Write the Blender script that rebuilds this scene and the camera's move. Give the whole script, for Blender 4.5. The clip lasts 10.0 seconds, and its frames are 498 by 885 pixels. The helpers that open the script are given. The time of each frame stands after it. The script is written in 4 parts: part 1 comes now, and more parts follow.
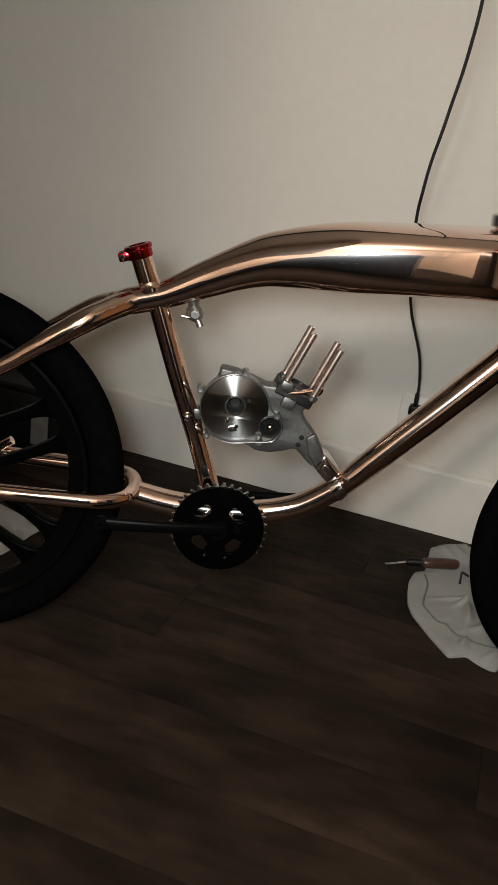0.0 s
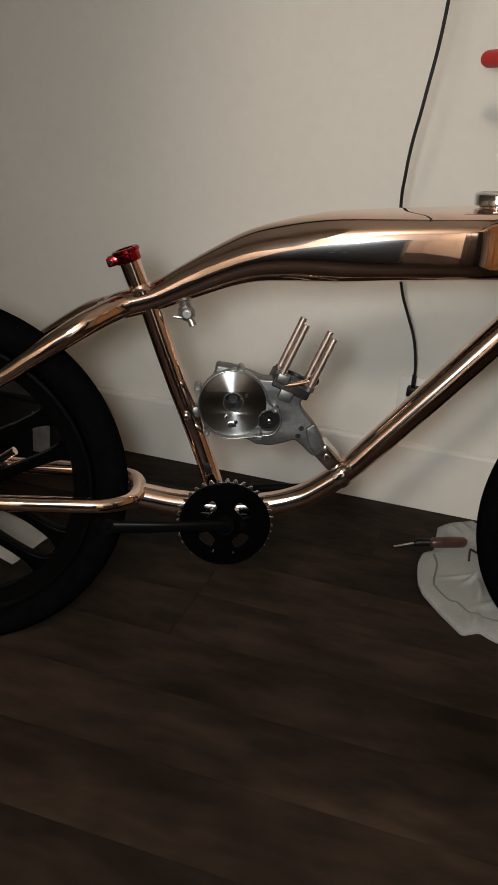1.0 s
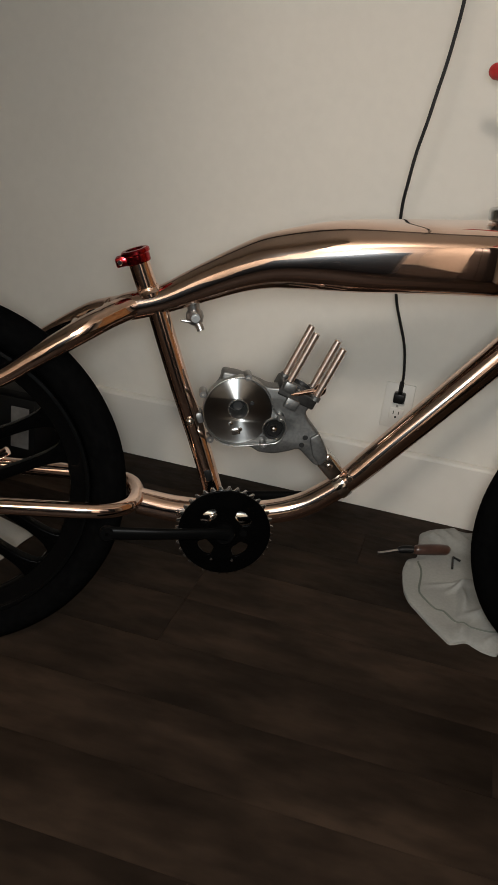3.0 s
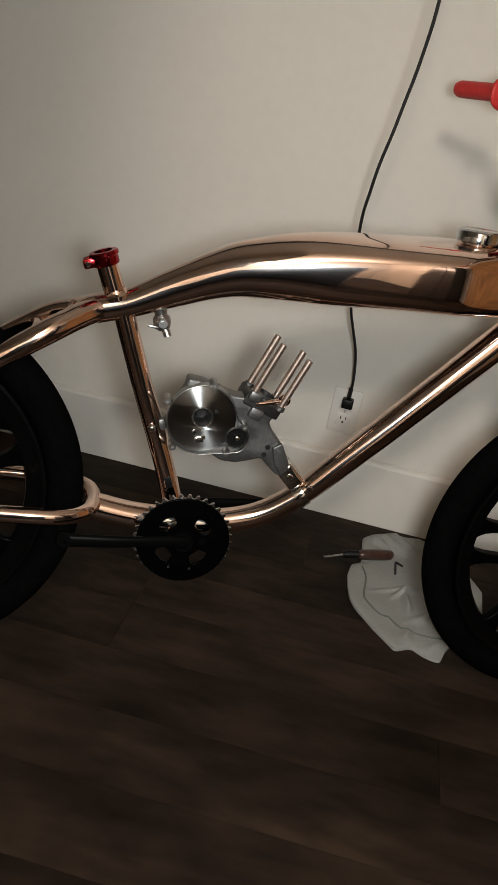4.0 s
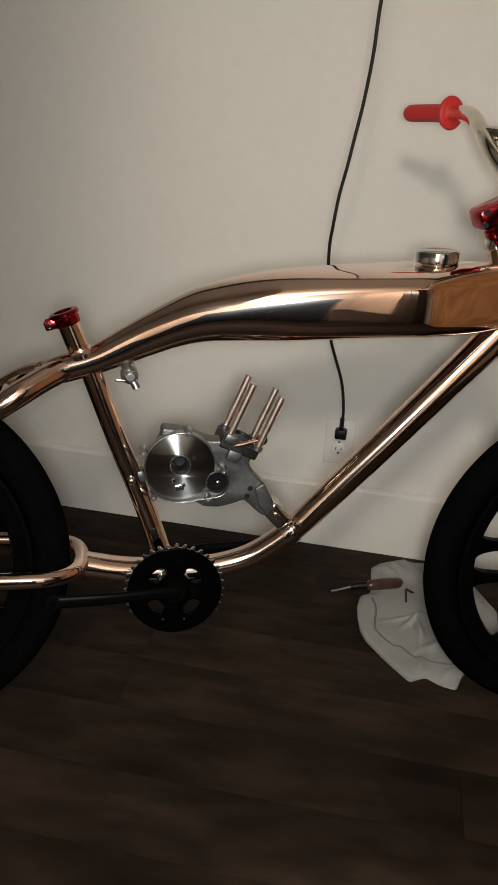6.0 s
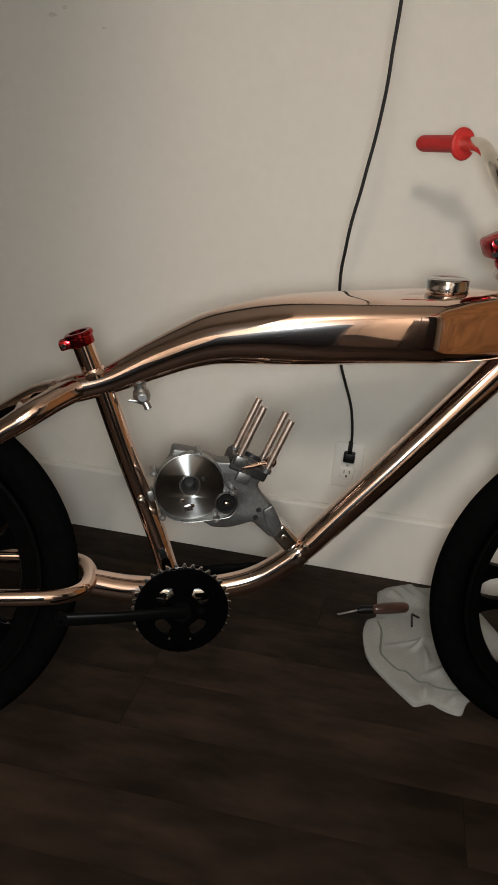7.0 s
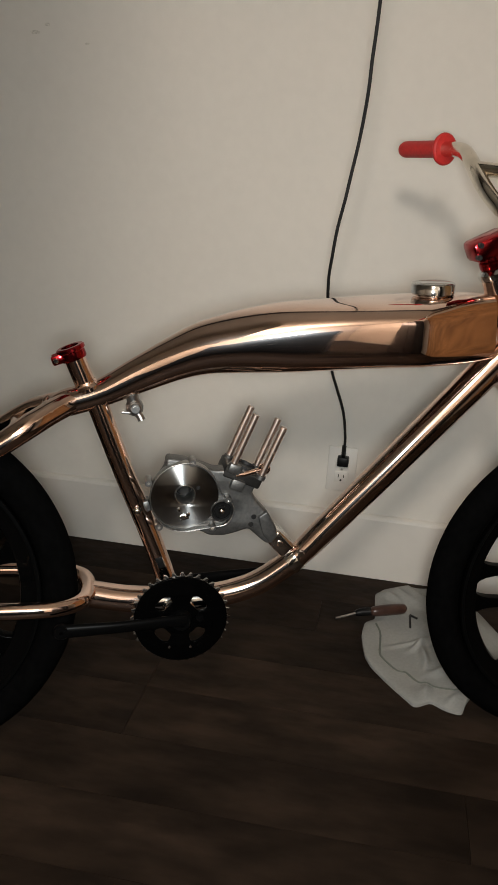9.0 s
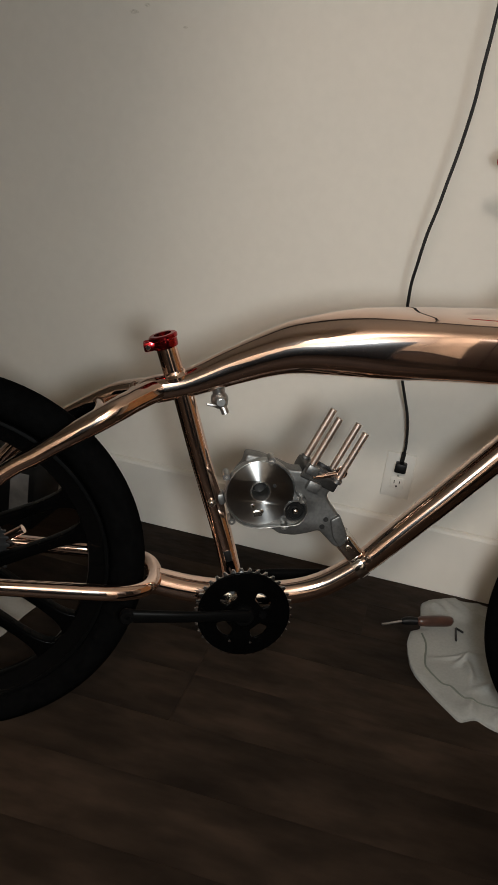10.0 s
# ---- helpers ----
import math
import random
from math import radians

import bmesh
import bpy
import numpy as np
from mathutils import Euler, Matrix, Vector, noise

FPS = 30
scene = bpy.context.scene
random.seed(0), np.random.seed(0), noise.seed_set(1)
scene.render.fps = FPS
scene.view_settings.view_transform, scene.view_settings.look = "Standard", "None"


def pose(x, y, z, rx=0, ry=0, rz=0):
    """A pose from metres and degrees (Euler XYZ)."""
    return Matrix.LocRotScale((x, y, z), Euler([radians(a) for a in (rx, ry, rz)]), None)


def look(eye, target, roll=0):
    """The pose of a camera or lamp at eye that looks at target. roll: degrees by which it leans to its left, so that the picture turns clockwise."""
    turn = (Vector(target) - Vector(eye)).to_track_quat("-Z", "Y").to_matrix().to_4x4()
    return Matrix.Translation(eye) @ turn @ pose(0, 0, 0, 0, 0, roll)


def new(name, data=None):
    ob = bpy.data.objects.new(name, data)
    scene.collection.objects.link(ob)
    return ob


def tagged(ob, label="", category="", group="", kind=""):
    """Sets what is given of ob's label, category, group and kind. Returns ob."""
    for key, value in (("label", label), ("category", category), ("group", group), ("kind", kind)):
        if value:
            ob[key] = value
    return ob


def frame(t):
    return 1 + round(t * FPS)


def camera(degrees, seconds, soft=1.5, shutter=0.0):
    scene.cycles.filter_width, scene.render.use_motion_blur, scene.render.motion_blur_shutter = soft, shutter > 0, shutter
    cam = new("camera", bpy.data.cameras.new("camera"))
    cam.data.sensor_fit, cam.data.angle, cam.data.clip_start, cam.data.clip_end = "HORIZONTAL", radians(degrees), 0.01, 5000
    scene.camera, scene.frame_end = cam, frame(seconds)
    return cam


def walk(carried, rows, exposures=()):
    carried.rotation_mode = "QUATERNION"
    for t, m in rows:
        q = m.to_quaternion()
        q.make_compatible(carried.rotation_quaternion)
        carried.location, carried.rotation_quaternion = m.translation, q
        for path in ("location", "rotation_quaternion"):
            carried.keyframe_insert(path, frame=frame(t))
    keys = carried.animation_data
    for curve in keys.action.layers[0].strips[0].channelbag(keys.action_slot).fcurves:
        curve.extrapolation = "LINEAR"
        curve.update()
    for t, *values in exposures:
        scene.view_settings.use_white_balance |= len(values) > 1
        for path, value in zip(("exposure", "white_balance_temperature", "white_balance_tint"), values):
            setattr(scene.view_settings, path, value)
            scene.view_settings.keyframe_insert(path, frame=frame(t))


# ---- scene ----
cam = camera(33.7, 10.0)
PATH = [
    (0, (-0.0403, -1.2478, 0.8919), (0.0683, 0.6178, 0.1795), 8.48),
    (0.5, (-0.0330, -1.2489, 0.9088), (0.0664, 0.6024, 0.1585), 3.67),
    (1, (-0.0372, -1.2540, 0.9035), (0.0658, 0.6023, 0.1663), 4.45),
    (1.5, (-0.0361, -1.2534, 0.9090), (0.0446, 0.6004, 0.1628), 4.82),
    (2, (-0.0358, -1.2541, 0.9061), (0.0509, 0.6014, 0.1648), 4.33),
    (3.3, (-0.1679, -1.2030, 0.9146), (0.1543, 0.6214, 0.1612), 9.56),
    (3.5, (-0.1917, -1.1933, 0.9137), (0.2331, 0.5914, 0.1172), 9.93),
    (4, (-0.1843, -1.1939, 0.9290), (0.2270, 0.6167, 0.1858), 11.35),
    (4.5, (-0.1439, -1.1722, 0.9346), (0.1406, 0.6749, 0.2224), 9.05),
    (5, (-0.1236, -1.1770, 0.9349), (0.1943, 0.6781, 0.2584), 6.75),
    (5.2, (-0.1243, -1.1774, 0.9343), (0.2241, 0.6731, 0.2604), 6.23),
    (6.3, (-0.1144, -1.1983, 0.9437), (0.2312, 0.6612, 0.2936), 4.52),
    (6.5, (-0.1175, -1.1993, 0.9439), (0.2228, 0.6698, 0.3190), 4.73),
    (7, (-0.1206, -1.2045, 0.9463), (0.2089, 0.6683, 0.3268), 5.60),
    (7.5, (-0.1247, -1.2076, 0.9500), (0.2159, 0.6606, 0.3225), 5.89),
    (8, (-0.1142, -1.2108, 0.9512), (0.2228, 0.6582, 0.3242), 4.66),
    (8.5, (-0.1171, -1.2146, 0.9555), (0.2399, 0.6554, 0.3426), 3.96),
    (9, (-0.1197, -1.2169, 0.9534), (0.2207, 0.6588, 0.3485), 3.93),
    (9.5, (-0.1460, -1.2212, 0.9577), (0.1403, 0.6662, 0.3614), 6.11),
    (10, (-0.2076, -1.1973, 0.9587), (0.0791, 0.6768, 0.3218), 8.62),
]
walk(cam, [(t, look(e, g, r)) for t, e, g, r in PATH])

# ---------------------------------------------------------------- world and lights
TURN = radians(-19.6)          # the wall's direction against the bicycle's
W0 = Vector((-0.19, 0.8784, 0.0))
WALL = Matrix.Translation(W0) @ Matrix.Rotation(TURN, 4, "Z")   # u along the wall, v into it


def on_wall(u, v, z):
    return WALL @ Vector((u, v, z))


world = bpy.data.worlds.new("world")
scene.world = world
world.use_nodes = True
world.node_tree.nodes["Background"].inputs[0].default_value = (0.05, 0.05, 0.06, 1)
world.node_tree.nodes["Background"].inputs[1].default_value = 0.2
scene.view_settings.exposure = 0.0


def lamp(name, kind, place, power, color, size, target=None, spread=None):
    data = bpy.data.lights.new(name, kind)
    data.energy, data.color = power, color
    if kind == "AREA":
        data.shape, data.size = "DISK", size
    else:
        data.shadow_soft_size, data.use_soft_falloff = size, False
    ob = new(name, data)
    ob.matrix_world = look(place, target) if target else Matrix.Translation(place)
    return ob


lamp("room_lamp_light", "POINT", (-0.70, -2.74, 2.05), 124.0, (1.0, 0.88, 0.775), 0.15)
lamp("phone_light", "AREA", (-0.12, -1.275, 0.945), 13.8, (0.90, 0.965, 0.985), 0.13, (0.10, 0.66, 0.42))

# ---------------------------------------------------------------- materials


def shade(name, color, rough=0.5, metal=0.0, grain=None, stains=None, bump=0.0, bump_scale=200.0, rough_var=0.0, stretch=(1, 1, 1),
          coat=0.0, per_piece=0.0, spec=0.5):
    """A procedural surface: base colour, fine grain (scale, amount), large stains (scale, amount), relief."""
    m = bpy.data.materials.new(name)
    m.use_nodes = True
    nt = m.node_tree
    b = nt.nodes["Principled BSDF"]
    b.inputs["Base Color"].default_value = (*color, 1)
    b.inputs["Roughness"].default_value = rough
    b.inputs["Metallic"].default_value = metal
    b.inputs["Coat Weight"].default_value = coat
    b.inputs["Specular IOR Level"].default_value = spec
    co = nt.nodes.new("ShaderNodeTexCoord")
    mp = nt.nodes.new("ShaderNodeMapping")
    mp.inputs["Scale"].default_value = stretch
    nt.links.new(co.outputs["Object"], mp.inputs["Vector"])
    if per_piece:      # each piece cut from another part of the grain
        who = nt.nodes.new("ShaderNodeObjectInfo")
        far = nt.nodes.new("ShaderNodeVectorMath")
        far.operation = "SCALE"
        far.inputs[0].default_value = (37.0, 53.0, 11.0)
        nt.links.new(who.outputs["Random"], far.inputs["Scale"])
        nt.links.new(far.outputs[0], mp.inputs["Location"])
    last = None

    def value_of(scale, amount, detail, before, lo=0.35, hi=0.65):
        n = nt.nodes.new("ShaderNodeTexNoise")
        n.inputs["Scale"].default_value, n.inputs["Detail"].default_value = scale, detail
        nt.links.new(mp.outputs[0], n.inputs["Vector"])
        r = nt.nodes.new("ShaderNodeMapRange")
        r.inputs["From Min"].default_value, r.inputs["From Max"].default_value = lo, hi
        r.inputs["To Min"].default_value, r.inputs["To Max"].default_value = 1 - amount, 1 + amount
        nt.links.new(n.outputs["Fac"], r.inputs["Value"])
        x = nt.nodes.new("ShaderNodeVectorMath")
        x.operation = "SCALE"
        if before is None:
            x.inputs[0].default_value = color
        else:
            nt.links.new(before, x.inputs[0])
        nt.links.new(r.outputs[0], x.inputs["Scale"])
        return x.outputs[0]

    if stains:
        last = value_of(*stains, 4, last)
    if grain:
        last = value_of(*grain, 6, last)
    if per_piece:
        info = nt.nodes.new("ShaderNodeObjectInfo")
        r = nt.nodes.new("ShaderNodeMapRange")
        r.inputs["To Min"].default_value, r.inputs["To Max"].default_value = 1 - per_piece, 1 + per_piece
        nt.links.new(info.outputs["Random"], r.inputs["Value"])
        x = nt.nodes.new("ShaderNodeVectorMath")
        x.operation = "SCALE"
        x.inputs[0].default_value = color
        if last is not None:
            nt.links.new(last, x.inputs[0])
        nt.links.new(r.outputs[0], x.inputs["Scale"])
        last = x.outputs[0]
    if last is not None:
        nt.links.new(last, b.inputs["Base Color"])
    if rough_var:
        n = nt.nodes.new("ShaderNodeTexNoise")
        n.inputs["Scale"].default_value, n.inputs["Detail"].default_value = 30, 5
        nt.links.new(mp.outputs[0], n.inputs["Vector"])
        r = nt.nodes.new("ShaderNodeMapRange")
        r.inputs["From Min"].default_value, r.inputs["From Max"].default_value = 0.35, 0.7
        r.inputs["To Min"].default_value, r.inputs["To Max"].default_value = max(0.0, rough - rough_var), rough + rough_var
        nt.links.new(n.outputs["Fac"], r.inputs["Value"])
        nt.links.new(r.outputs[0], b.inputs["Roughness"])
    if bump:
        n = nt.nodes.new("ShaderNodeTexNoise")
        n.inputs["Scale"].default_value, n.inputs["Detail"].default_value = bump_scale, 4
        nt.links.new(mp.outputs[0], n.inputs["Vector"])
        k = nt.nodes.new("ShaderNodeBump")
        k.inputs["Strength"].default_value, k.inputs["Distance"].default_value = bump, 0.002
        nt.links.new(n.outputs["Fac"], k.inputs["Height"])
        nt.links.new(k.outputs[0], b.inputs["Normal"])
    return m


NICKEL = shade("polished_nickel", (0.87, 0.64, 0.53), 0.040, 1.0, stains=(9, 0.05), rough_var=0.025)
CHROME = shade("bright_chrome", (0.66, 0.66, 0.65), 0.10, 1.0, rough_var=0.04)
MIRROR_CHROME = shade("bright_plating", (0.84, 0.82, 0.79), 0.13, 1.0, stains=(80, 0.1), rough_var=0.06)
SATIN = shade("satin_aluminium", (0.74, 0.71, 0.66), 0.36, 1.0, rough_var=0.06)
CAST = shade("cast_aluminium", (0.17, 0.17, 0.165), 0.45, 0.9, grain=(220, 0.12), stains=(18, 0.15), bump=0.10, bump_scale=420, rough_var=0.08)
# darker version of the cast metal, for the cylinder foot
CAST_DARK = shade("dark_cast_aluminium", (0.055, 0.053, 0.050), 0.42, 0.9, grain=(220, 0.15), bump=0.10, bump_scale=420)
BRUSHED = shade("turned_aluminium", (0.36, 0.37, 0.37), 0.28, 1.0, grain=(60, 0.06))
STUD = shade("satin_plated_steel", (0.82, 0.68, 0.60), 0.30, 1.0, stains=(60, 0.12))
CASE_RIM = shade("machined_edge", (0.36, 0.36, 0.35), 0.34, 1.0, grain=(200, 0.1))
BAR = shade("silver_bar_finish", (0.72, 0.66, 0.57), 0.11, 1.0, stains=(30, 0.08), rough_var=0.06)
_n = BRUSHED.node_tree
_b = _n.nodes["Principled BSDF"]
_c = _n.nodes.new("ShaderNodeTexCoord")
_d = _n.nodes.new("ShaderNodeVectorMath")
_d.operation = "SUBTRACT"
_d.inputs[1].default_value = (0.001, -0.0295, 0.4825)
_e = _n.nodes.new("ShaderNodeVectorMath")
_e.operation = "NORMALIZE"
_n.links.new(_c.outputs["Object"], _d.inputs[0])
_n.links.new(_d.outputs[0], _e.inputs[0])
_n.links.new(_e.outputs[0], _b.inputs["Tangent"])
_b.inputs["Anisotropic"].default_value = 0.96
# polished metal keeps a faint rough haze round its highlights
_n = NICKEL.node_tree
_h = _n.nodes.new("ShaderNodeBsdfAnisotropic")
_h.inputs["Color"].default_value, _h.inputs["Roughness"].default_value = (0.90, 0.88, 0.88, 1), 0.23
_x = _n.nodes.new("ShaderNodeMixShader")
_x.inputs[0].default_value = 0.040
_n.links.new(_n.nodes["Principled BSDF"].outputs[0], _x.inputs[1])
_n.links.new(_h.outputs[0], _x.inputs[2])
_n.links.new(_x.outputs[0], _n.nodes["Material Output"].inputs["Surface"])
STEEL = shade("bare_steel", (0.45, 0.43, 0.40), 0.28, 1.0, stains=(40, 0.2))
RING_STEEL = shade("worn_dark_steel", (0.56, 0.55, 0.53), 0.20, 1.0, stains=(40, 0.3))
DARK_STEEL = shade("dark_steel", (0.03, 0.03, 0.03), 0.4, 0.6)
RUBBER = shade("tyre_rubber", (0.0020, 0.0020, 0.0020), 0.75, grain=(90, 0.25), bump=0.2, bump_scale=500, spec=0.004)
BLACK = shade("gloss_black", (0.0008, 0.0008, 0.0008), 0.30, rough_var=0.06, spec=0.03)
RIM_BLACK = shade("lacquered_black", (0.0015, 0.0015, 0.0015), 0.14, rough_var=0.05, spec=0.14)
CRANK_BLACK = shade("satin_black_steel", (0.0018, 0.0018, 0.0018), 0.36, rough_var=0.06, spec=0.05)
RED_ANO = shade("red_anodised_aluminium", (0.40, 0.024, 0.030), 0.17, 1.0, stains=(60, 0.1))
RED_GRIP = shade("red_rubber", (0.50, 0.022, 0.020), 0.55, grain=(150, 0.08), bump=0.2, bump_scale=600)
CORD_BLACK = shade("black_braid", (0.0045, 0.0042, 0.004), 0.6, grain=(900, 0.6), bump=0.5, bump_scale=1200)
PLUG_BLACK = shade("black_plastic", (0.004, 0.004, 0.004), 0.45, spec=0.2)
IVORY = shade("white_plastic", (0.655, 0.63, 0.58), 0.45)
LABEL_GREY = shade("grey_label", (0.16, 0.15, 0.14), 0.5, stains=(40, 0.15))
SLOT = shade("slot_dark", (0.02, 0.018, 0.015), 0.7)
WALL_PAINT = shade("matt_wall_paint", (0.66, 0.63, 0.57), 0.75, stains=(1.7, 0.025), grain=(38, 0.012), bump=0.05, bump_scale=260)
TRIM_PAINT = shade("satin_trim_paint", (0.66, 0.63, 0.575), 0.6, stains=(5, 0.05), bump=0.06, bump_scale=120)
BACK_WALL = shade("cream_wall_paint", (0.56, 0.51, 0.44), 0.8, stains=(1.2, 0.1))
CEIL_PAINT = shade("ceiling_paint", (0.58, 0.54, 0.47), 0.85, bump=0.2, bump_scale=90)
PLANK = shade("dark_wood_plank", (0.0195, 0.0124, 0.0082), 0.6, grain=(11, 0.28), stains=(2.6, 0.42), stretch=(1.0, 2.4, 1.0), bump=0.12,
              bump_scale=30, per_piece=0.13, rough_var=0.08, spec=0.07)
SUBFLOOR = shade("joint_shadow", (0.011, 0.008, 0.006), 0.9)
CLOTH = shade("white_cloth", (0.28, 0.28, 0.26), 0.95, stains=(9, 0.06), grain=(160, 0.05), bump=0.4, bump_scale=900)
# the seam's grey-green shadow band is put into this colour
HEM = shade("shaded_cloth_seam", (0.12, 0.13, 0.11), 0.95)
CARD = shade("white_card", (0.62, 0.58, 0.52), 0.8, grain=(300, 0.06), stains=(14, 0.05))
AMBER = shade("brown_plastic", (0.050, 0.022, 0.015), 0.3, stains=(40, 0.2), coat=0.3)
SCUFF = shade("scuff_mark", (0.57, 0.54, 0.475), 0.9, grain=(300, 0.2))

# ---------------------------------------------------------------- mesh helpers


def part(name, bm, material, parent=None, label="", smooth=True):
    """Links a bmesh (or a mesh) as one mesh object under a thing or a part."""
    if isinstance(bm, bmesh.types.BMesh):
        me = bpy.data.meshes.new(name)
        bm.normal_update()
        bm.to_mesh(me)
        bm.free()
    else:
        me = bm
    if smooth:
        me.polygons.foreach_set("use_smooth", [True] * len(me.polygons))
        me.set_sharp_from_angle(angle=radians(38))
    me.materials.clear()
    me.materials.append(material)
    ob = new(name, me)
    if parent is not None:
        ob.parent = parent
    if label:
        ob["label"] = label
    return ob


def smooth_line(points, steps=8):
    """Catmull-Rom through rows of numbers (place and radius together)."""
    p = [np.array(q, float) for q in points]
    p = [2 * p[0] - p[1], *p, 2 * p[-1] - p[-2]]
    out = []
    for i in range(1, len(p) - 2):
        for k in range(steps):
            t = k / steps
            out.append(0.5 * (2 * p[i] + (p[i + 1] - p[i - 1]) * t + (2 * p[i - 1] - 5 * p[i] + 4 * p[i + 1] - p[i + 2]) * t ** 2
                              + (3 * p[i] - p[i - 1] - 3 * p[i + 1] + p[i + 2]) * t ** 3))
    out.append(p[-2])
    return out


def tube(points, radius=None, seg=20, steps=8, bm=None, caps=True, squash=1.0):
    """A tube through points (x, y, z) with one radius, or (x, y, z, r), or (x, y, z, r, w). squash or w: width factor across the y axis."""
    rows = [(*q[:3], q[3] if len(q) > 3 else radius, q[4] if len(q) > 4 else squash) for q in points]
    rows = smooth_line(rows, steps) if steps > 1 else [np.array(r, float) for r in rows]
    bm = bm or bmesh.new()
    rings, up = [], None
    for i, r in enumerate(rows):
        a, b = rows[max(i - 1, 0)][:3], rows[min(i + 1, len(rows) - 1)][:3]
        t = Vector(b - a).normalized()
        if up is None:
            up = t.orthogonal().normalized()
        up = (up - t * up.dot(t)).normalized()
        side = t.cross(up)
        ring = []
        for k in range(seg):
            a = 2 * math.pi * k / seg
            off = (up * math.cos(a) + side * math.sin(a)) * r[3]
            off.y *= r[4]
            ring.append(bm.verts.new(Vector(r[:3]) + off))
        rings.append(ring)
    for r0, r1 in zip(rings, rings[1:]):
        for k in range(seg):
            bm.faces.new((r0[k], r0[(k + 1) % seg], r1[(k + 1) % seg], r1[k]))
    if caps:
        bm.faces.new(rings[0][::-1])
        bm.faces.new(rings[-1])
    bmesh.ops.recalc_face_normals(bm, faces=bm.faces)
    return bm


def lathe(profile, m=None, seg=32, bm=None):
    """A body turned round z from (radius, height) pairs, moved by m."""
    bm = bm or bmesh.new()
    m = m or Matrix()
    rings = []
    for r, h in profile:
        if r < 1e-6:
            rings.append([bm.verts.new(m @ Vector((0, 0, h)))])
        else:
            rings.append([bm.verts.new(m @ Vector((r * math.cos(2 * math.pi * k / seg), r * math.sin(2 * math.pi * k / seg), h))) for k in range(seg)])
    for a, b in zip(rings, rings[1:]):
        for k in range(seg):
            j = (k + 1) % seg
            if len(a) == 1 and len(b) > 1:
                bm.faces.new((a[0], b[k], b[j]))
            elif len(b) == 1 and len(a) > 1:
                bm.faces.new((a[k], a[j], b[0]))
            elif len(a) > 1:
                bm.faces.new((a[k], a[j], b[j], b[k]))
    bmesh.ops.recalc_face_normals(bm, faces=bm.faces)
    return bm


def ring_body(profile, m=None, seg=64):
    """A closed ring turned round z from a closed loop of (radius, height)."""
    return lathe([*profile, profile[0]], m, seg)


def block(size, m=None, bevel=0.003, bm=None, segments=2):
    bm2 = bmesh.new()
    bmesh.ops.create_cube(bm2, size=1, matrix=(m or Matrix()) @ Matrix.Diagonal((*size, 1)))
    if bevel:
        bmesh.ops.bevel(bm2, geom=bm2.edges[:], offset=bevel, segments=segments, profile=0.5, affect="EDGES")
    if bm is None:
        return bm2
    me = bpy.data.meshes.new("tmp")
    bm2.to_mesh(me)
    bm2.free()
    bm.from_mesh(me)
    bpy.data.meshes.remove(me)
    return bm


def plate(loops, y0, y1, bevel=0.001, res=2):
    """A plate cut out of loops of (x, z) points (the first one outside, the others holes), from y0 to y1."""
    cu = bpy.data.curves.new("outline", "CURVE")
    cu.dimensions, cu.fill_mode = "2D", "BOTH"
    cu.extrude, cu.bevel_depth, cu.bevel_resolution, cu.offset = (y1 - y0) / 2 - bevel, bevel, res, -bevel
    for loop in loops:
        s = cu.splines.new("POLY")
        s.points.add(len(loop) - 1)
        for p, q in zip(s.points, loop):
            p.co = (q[0], q[1], 0, 1)
        s.use_cyclic_u = True
    ob = new("outline", cu)
    me = bpy.data.meshes.new_from_object(ob.evaluated_get(bpy.context.evaluated_depsgraph_get()))
    bpy.data.objects.remove(ob)
    bpy.data.curves.remove(cu)
    me.transform(Matrix(((1, 0, 0, 0), (0, 0, 1, (y0 + y1) / 2), (0, 1, 0, 0), (0, 0, 0, 1))))
    me.flip_normals()
    bm = bmesh.new()
    bm.from_mesh(me)
    bmesh.ops.remove_doubles(bm, verts=bm.verts, dist=1e-5)
    bm.to_mesh(me)
    bm.free()
    return me


def circle(cx, cz, r, n=32, a0=0.0, a1=360.0):
    full = abs(a1 - a0) >= 360
    return [(cx + r * math.cos(radians(a0 + (a1 - a0) * k / (n if full else n - 1))), cz + r * math.sin(radians(a0 + (a1 - a0) * k / (n if full else n - 1)))) for k in range(n)]


def rounded(points, steps=5):
    """A closed loop smoothed through its corners."""
    p = [np.array(q, float) for q in points]
    n, out = len(p), []
    for i in range(n):
        a, b, c, d = p[i - 1], p[i], p[(i + 1) % n], p[(i + 2) % n]
        for k in range(steps):
            t = k / steps
            out.append(tuple(0.5 * (2 * b + (c - a) * t + (2 * a - 5 * b + 4 * c - d) * t ** 2 + (3 * b - a - 3 * c + d) * t ** 3)))
    return out


def soft_corners(points, r, n=4):
    """A closed polygon with its corners rounded off by about r."""
    out, k = [], len(points)
    for i in range(k):
        a, b, c = (np.array(points[(i + j) % k], float) for j in (-1, 0, 1))
        d0, d1 = np.linalg.norm(a - b), np.linalg.norm(c - b)
        s = b + (a - b) / d0 * min(r, d0 * 0.45)
        e = b + (c - b) / d1 * min(r, d1 * 0.45)
        for j in range(n + 1):
            t = j / n
            out.append(tuple((1 - t) ** 2 * s + 2 * t * (1 - t) * b + t * t * e))
    return out


def thing(name, label, category, m=None, group=""):
    ob = new(name)
    ob.empty_display_size = 0.05
    if m is not None:
        ob.matrix_world = m
    return tagged(ob, label, category, group)


def axis_y(x, y, z):
    """A frame whose z axis points to -y, at a place."""
    return Matrix.Translation((x, y, z)) @ Matrix.Rotation(radians(90), 4, "X")


